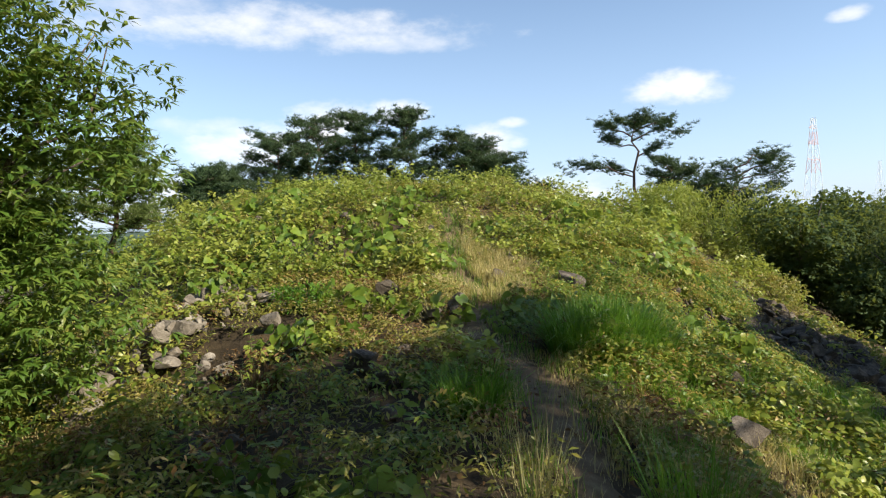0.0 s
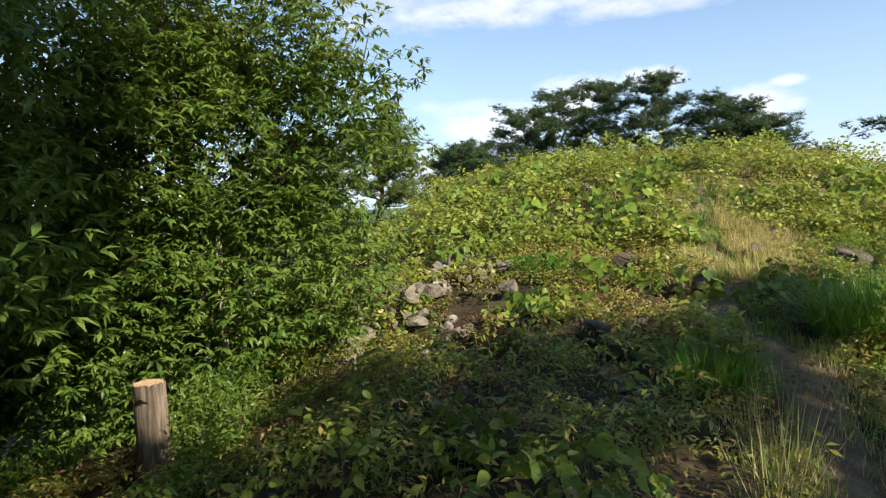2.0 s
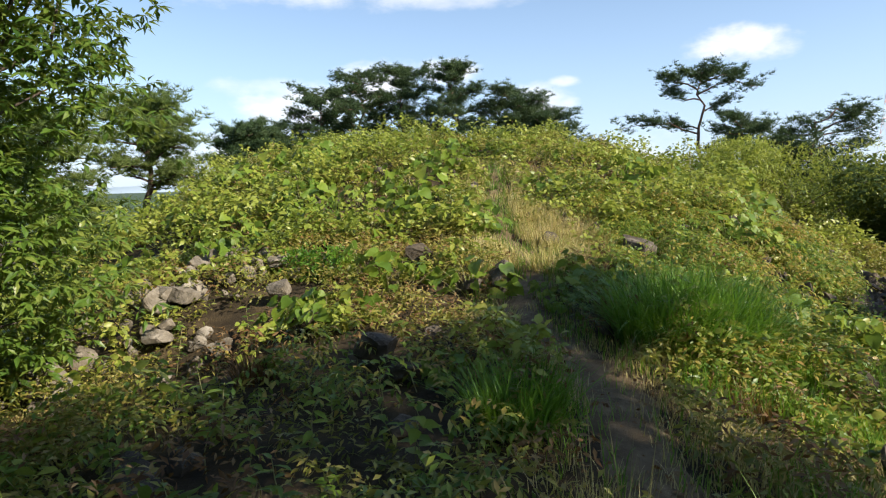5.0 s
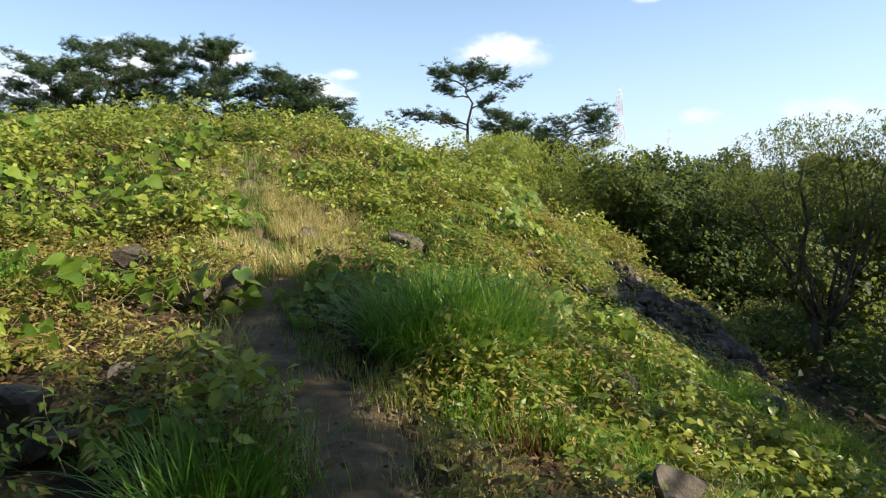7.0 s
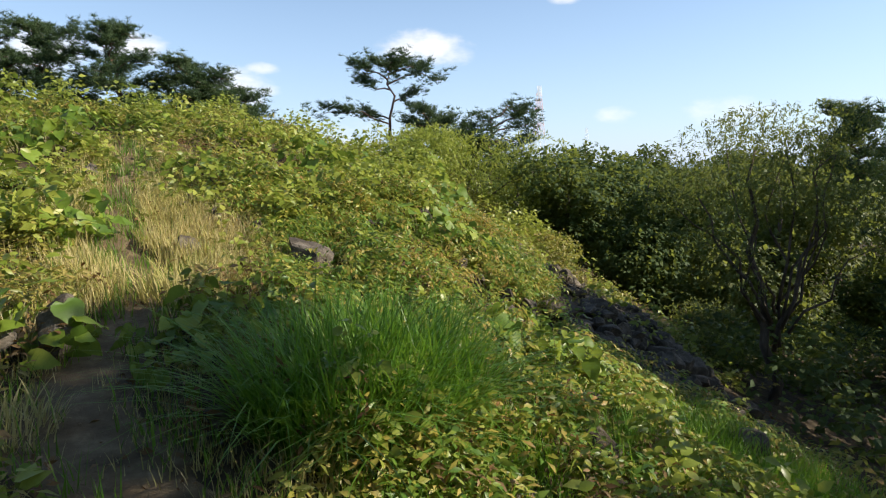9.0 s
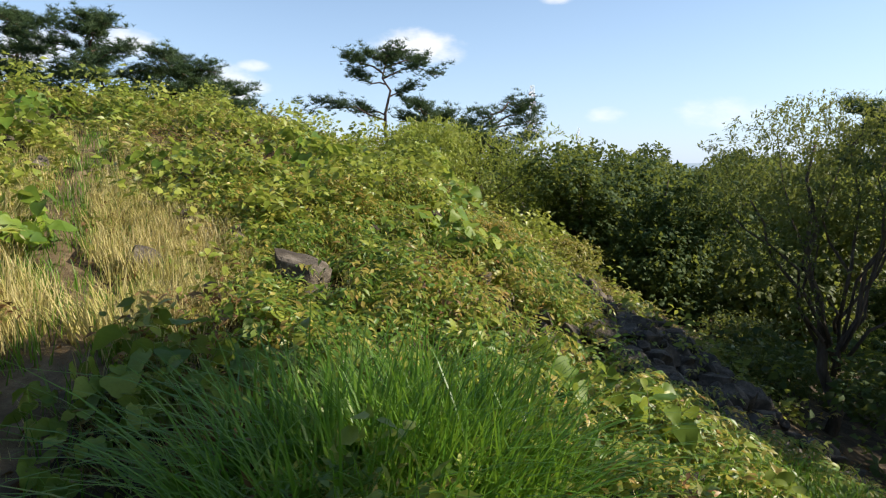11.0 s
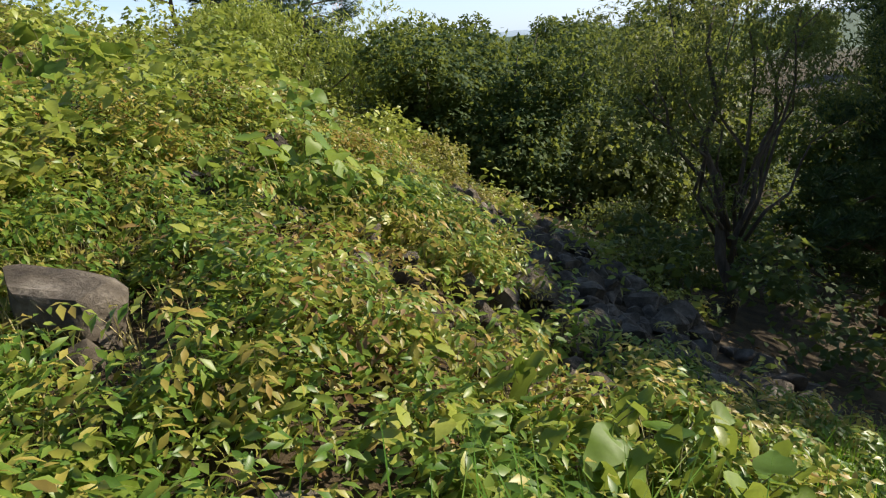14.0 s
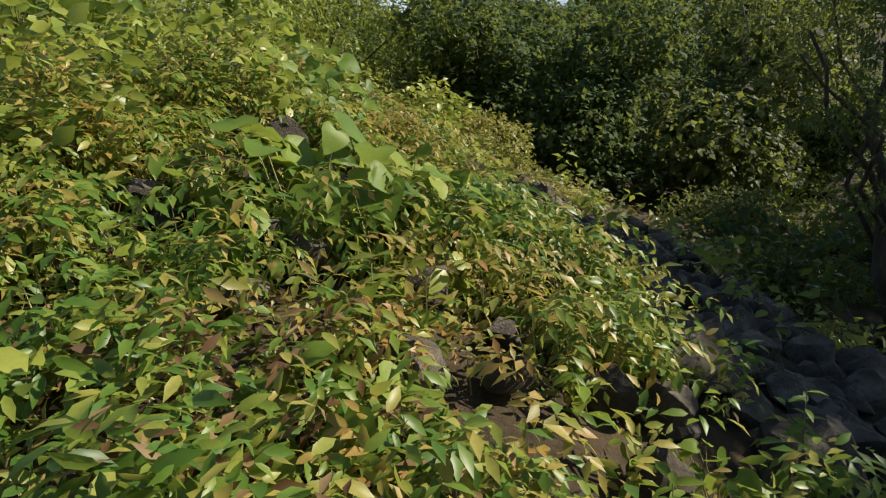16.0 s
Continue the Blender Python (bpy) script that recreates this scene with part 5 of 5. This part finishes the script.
def pine_to(x, y, top, n, low, reach, wide, seed, label, thin=0.5, **kw):
    z = float(land(x, y))
    return pine((x, y, z), top - z, pads_for(seed, n, low, reach, wide, thin), seed, label, **kw)


# dark pines standing behind the mound
for k, (x, y, top, lean) in enumerate(((-15.5, 44.0, 5.6, 0), (-12.2, 46.0, 8.4, 0), (-9.9, 47.5, 9.9, 0.4), (-6.4, 49.5, 10.6, -0.3), (-2.6, 47.0, 10.2, 0.3), (0.6, 46.0, 7.8, 1.6), (3.2, 45.5, 6.2, 0.4))):
    pine_to(x, y, top, 22, 0.28, 4.3, 1.1, 101 + k, "dark green spreading pine behind the mound", tuft=0.34, lean=(lean, 0), dense=1.15, bare=0.28, thin=0.55)
pine_to(7.0, 43.0, 3.9, 9, 0.4, 1.2, 0.8, 110, "small pine on the skyline", tuft=0.34, dense=0.7)
# the flat-topped pine, its long limb reaching out low
z = float(land(12.9, 41.0))
h = 7.9 - z
pine((12.9, 41.0, z), h, [((4.3 - z) / h, -90, 4.6, 0.55), ((4.6 - z) / h, -75, 2.2, 0.6), ((6.3 - z) / h, -80, 2.0, 0.9), ((6.9 - z) / h, -95, 2.6, 0.8), ((7.2 - z) / h, 80, 2.4, 0.9), ((6.6 - z) / h, 95, 3.4, 0.7), ((7.5 - z) / h, 20, 1.2, 0.8), ((7.4 - z) / h, 190, 1.2, 0.9), ((5.6 - z) / h, 80, 1.8, 0.7), ((7.7 - z) / h, 60, 1.2, 0.7), ((7.6 - z) / h, -60, 1.2, 0.7)],
     111, "flat-topped pine with a bare forked trunk and one long low limb", r0=0.17, tuft=0.34, dense=0.7, bare=0.45)
pine_to(14.8, 39.5, 5.0, 14, 0.3, 3.0, 0.9, 112, "dark green pine on the shoulder of the hill", tuft=0.34, dense=0.8, bare=0.45)
pine_to(16.6, 37.0, 2.9, 14, 0.3, 3.0, 0.9, 113, "dark green pine on the shoulder of the hill", tuft=0.34, dense=0.8, bare=0.45)
z = float(land(17.4, 36.0))
pine((17.0, 36.0, z), 4.5 - z, [(0.97, 85, 2.6, 0.35), (0.88, 80, 3.3, 0.4), (0.80, 95, 3.0, 0.45), (0.84, -60, 1.8, 0.4), (0.72, 90, 2.6, 0.5), (0.93, -40, 0.8, 0.4), (0.70, -80, 2.2, 0.5)], 114, "pine with tiered limbs reaching to one side", tuft=0.32, dense=0.75, bare=0.4)
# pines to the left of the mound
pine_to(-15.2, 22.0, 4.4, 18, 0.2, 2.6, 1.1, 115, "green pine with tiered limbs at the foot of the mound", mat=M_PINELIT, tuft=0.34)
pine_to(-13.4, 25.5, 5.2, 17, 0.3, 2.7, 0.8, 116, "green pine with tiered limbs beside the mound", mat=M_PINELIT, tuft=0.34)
pine_to(-13.8, 36.0, 5.0, 12, 0.35, 2.4, 1.0, 117, "dark green pine beyond the mound", tuft=0.4)
# tall dark pines on the right
pine_to(14.9, 11.2, 2.9, 18, 0.1, 1.7, 0.9, 118, "tall dark pine in deep shade", tuft=0.34, dense=1.5, bare=0.1)
pine_to(18.2, 12.0, 4.0, 16, 0.15, 2.1, 1.0, 119, "tall dark pine in deep shade", tuft=0.36, dense=1.4, bare=0.1)
pine_to(26.5, 21.8, 3.9, 14, 0.3, 1.7, 0.8, 120, "dark pine among the trees of the valley", tuft=0.4)

# ---- woods in the valley, and unseen trees added behind the walker ----
def wood_tree(seed, mat, label, n=1900, shape=FLAKE, leaf=0.235):
    r = np.random.default_rng(seed)
    blobs = [(r.normal() * 1.1, r.normal() * 1.1, 1.4 + 0.85 * q + r.random() * 0.4, 1.9 - 0.12 * q, 1.9 - 0.12 * q, 1.3) for q in range(5)]
    return broad_tree((0, 0, 0), 2.2, blobs, n, 5, shape, leaf, mat, seed, label, 0.14, gap=0.28, twigs=6, group="trees of the valley")


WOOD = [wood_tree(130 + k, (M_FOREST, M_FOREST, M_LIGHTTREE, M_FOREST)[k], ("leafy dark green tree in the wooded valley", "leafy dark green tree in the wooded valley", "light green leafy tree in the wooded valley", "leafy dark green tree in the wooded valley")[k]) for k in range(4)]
FAR_WOOD = [wood_tree(140 + k, (M_FOREST, M_LIGHTTREE)[k], "leafy green tree far down the wooded valley", 1100, FLAKE, 0.36) for k in range(2)]
wr = random.Random(21)
spots = [(12.5, 21.5, 0.8), (15.5, 20.5, 0.9), (18.0, 18.0, 0.9), (20.5, 24.0, 1.1), (17.0, 26.0, 1.0), (14.0, 27.0, 0.85), (22.0, 30.0, 1.1), (26.0, 28.0, 1.15), (19.0, 33.0, 1.05), (24.0, 36.0, 1.2), (30.0, 38.0, 1.2), (28.0, 44.0, 1.2), (35.0, 44.0, 1.2), (22.0, 44.0, 1.1), (20.0, 14.5, 0.9), (23.0, 18.0, 1.1), (31.0, 30.0, 1.2), (36.0, 52.0, 1.2), (42.0, 48.0, 1.2), (30.0, 54.0, 1.1)]
for _ in range(34):
    a, d = radians(wr.uniform(17, 75)), wr.uniform(52, 115)
    spots.append((d * math.sin(a), d * math.cos(a), wr.uniform(1.0, 1.4)))
# unseen copies of the valley trees behind the walker, added to block skylight
spots += [(-3.0, -8.0, 2.0), (-8.5, -6.5, 2.0), (2.5, -10.0, 2.0), (-13.0, -3.0, 2.0), (8.5, -11.0, 2.0), (-6.0, -12.0, 2.0), (14.0, -9.0, 2.0)]
spots += [(-14.5, 10.0, 0.9), (-12.0, 4.5, 1.0), (-11.5, 0.5, 1.0)]
for k, (x, y, s) in enumerate(spots):
    z = float(land(x, y)) - 0.1
    s = ((wr.uniform(1.3, 2.0) if math.hypot(x, y) < 27 else wr.uniform(1.5, 2.9) if math.hypot(x, y) < 50 else wr.uniform(1.6, 3.4)) + (4.5 if x < 0 else 0) - z) / 6.0
    s = s + 1.0 if y < -2 else s
    m = Matrix.Translation((x, y, z)) @ Matrix.Rotation(wr.uniform(0, 6.28), 4, "Z") @ Matrix.Diagonal((max(s, 0.8), max(s, 0.8), s, 1))
    if k < 4:
        WOOD[k].matrix_basis = m
    else:
        far_off = math.hypot(x, y) > 50
        free = [q for q in FAR_WOOD if q.location.length < 0.01] if far_off else []
        if free:
            free[0].matrix_basis = m
        else:
            copy_thing(FAR_WOOD[wr.randrange(2)] if far_off else WOOD[wr.randrange(4)], m)

# bushes on the mound's right shoulder and in the hollow
def bush(x, y, size, high, n, mat, seed, label, shape=OVAL, leaf=0.10):
    r = np.random.default_rng(seed)
    z = float(land(x, y))
    t = thing("bush", label, "bush", (x, y, z))
    blobs = [(r.normal() * size * 0.35, r.normal() * size * 0.35, high * r.uniform(0.35, 0.6), size * 0.6, size * 0.6, high * 0.5) for _ in range(4)]
    for k in range(5):
        tip = np.array(blobs[k % 4][:3]) + r.normal(size=3) * 0.2 * size
        part("stem", tri_mesh("stem", *tube(bent((0, 0, -0.05), tip, 0.05, 5, seed + k), np.linspace(0.03, 0.006, 5), 5)), M_BARK, t)
    part("crown", tri_mesh("crown", *leaf_cloud(r, blobs, n, 5, shape, leaf, 0.2, 0.25, seed % 7)), mat, t)
    return t


bush(9.9, 23.0, 2.6, 2.4, 1500, M_BROAD, 151, "fine-leaved yellow-green bush on the mound's shoulder", SLIM, 0.16)
bush(8.6, 24.5, 2.0, 1.8, 900, M_BROAD, 152, "fine-leaved yellow-green bush on the mound's shoulder", SLIM, 0.16)
bush(12.2, 15.2, 1.2, 1.0, 500, M_LIGHTTREE, 153, "low bush at the foot of the rocky slope")
bush(16.8, 15.5, 1.5, 1.6, 600, M_BROAD, 154, "light green bush in the hollow")
bush(11.0, 13.6, 0.9, 0.7, 400, M_LIGHTTREE, 155, "low bush at the foot of the rocky slope")
bush(9.8, 17.8, 1.2, 1.0, 500, M_COVER, 156, "low bush at the edge of the stones")
bush(-5.4, 6.2, 0.7, 0.8, 420, M_CHESTNUT, 157, "low green bush beside the stump", SLIM, 0.10)
bush(-4.72, 5.15, 0.55, 0.75, 420, M_CHESTNUT, 158, "low green bush beside the stump", SLIM, 0.10)
bush(-6.1, 4.3, 0.7, 0.6, 420, M_CHESTNUT, 159, "low green bush beside the stump", SLIM, 0.10)
bush(-2.2, 10.2, 0.5, 0.5, 260, M_GRASS, 160, "small bright green bush on the bank", SLIM, 0.10)


# ---- pylons ----
def pylon(x, y, z, high, wide, label, stripes):
    t = thing("pylon", label, "pylon", (x, y, z))
    def bar(a, b, r, mat, name):
        part(name, tri_mesh(name, *tube([a, b], [r, r], 4)), mat, t)
    def half(s):
        return wide * (1 - 0.86 * s ** 0.7) / 2
    n = 8
    for k in range(n):
        s0, s1 = k / n, (k + 1) / n
        mat = M_RED if (k in (4, 6) and stripes) else M_WHITE
        a, b = half(s0), half(s1)
        corners = [(-1, -1), (1, -1), (1, 1), (-1, 1)]
        for i_, (u, v) in enumerate(corners):
            bar((u * a, v * a, s0 * high), (u * b, v * b, s1 * high), 0.15, mat, "leg")
            u2, v2 = corners[(i_ + 1) % 4]
            bar((u * a, v * a, s0 * high), (u2 * b, v2 * b, s1 * high), 0.07, mat, "brace")
            bar((u2 * a, v2 * a, s0 * high), (u * b, v * b, s1 * high), 0.07, mat, "brace")
    for s, w in ((0.62, 7.5), (0.76, 7.0), (0.9, 6.0)):
        for u in (-1, 1):
            bar((0, 0, s * high), (u * w * 0.72, u * w * 0.5, s * high + 0.3), 0.16, M_RED if stripes else M_WHITE, "cross_arm")
            bar((0, 0, s * high + 2.0), (u * w * 0.72, u * w * 0.5, s * high + 0.3), 0.1, M_RED if stripes else M_WHITE, "cross_arm")
    return t


pylon(214.4, 361.1, float(land(214.4, 361.1)), 55.0 - float(land(214.4, 361.1)), 12.0, "tall red and white lattice pylon on the horizon", True)
pylon(560.0, 800.0, float(land(560.0, 800.0)), 62.0 - float(land(560.0, 800.0)), 14.0, "distant grey lattice pylon on the horizon", False)
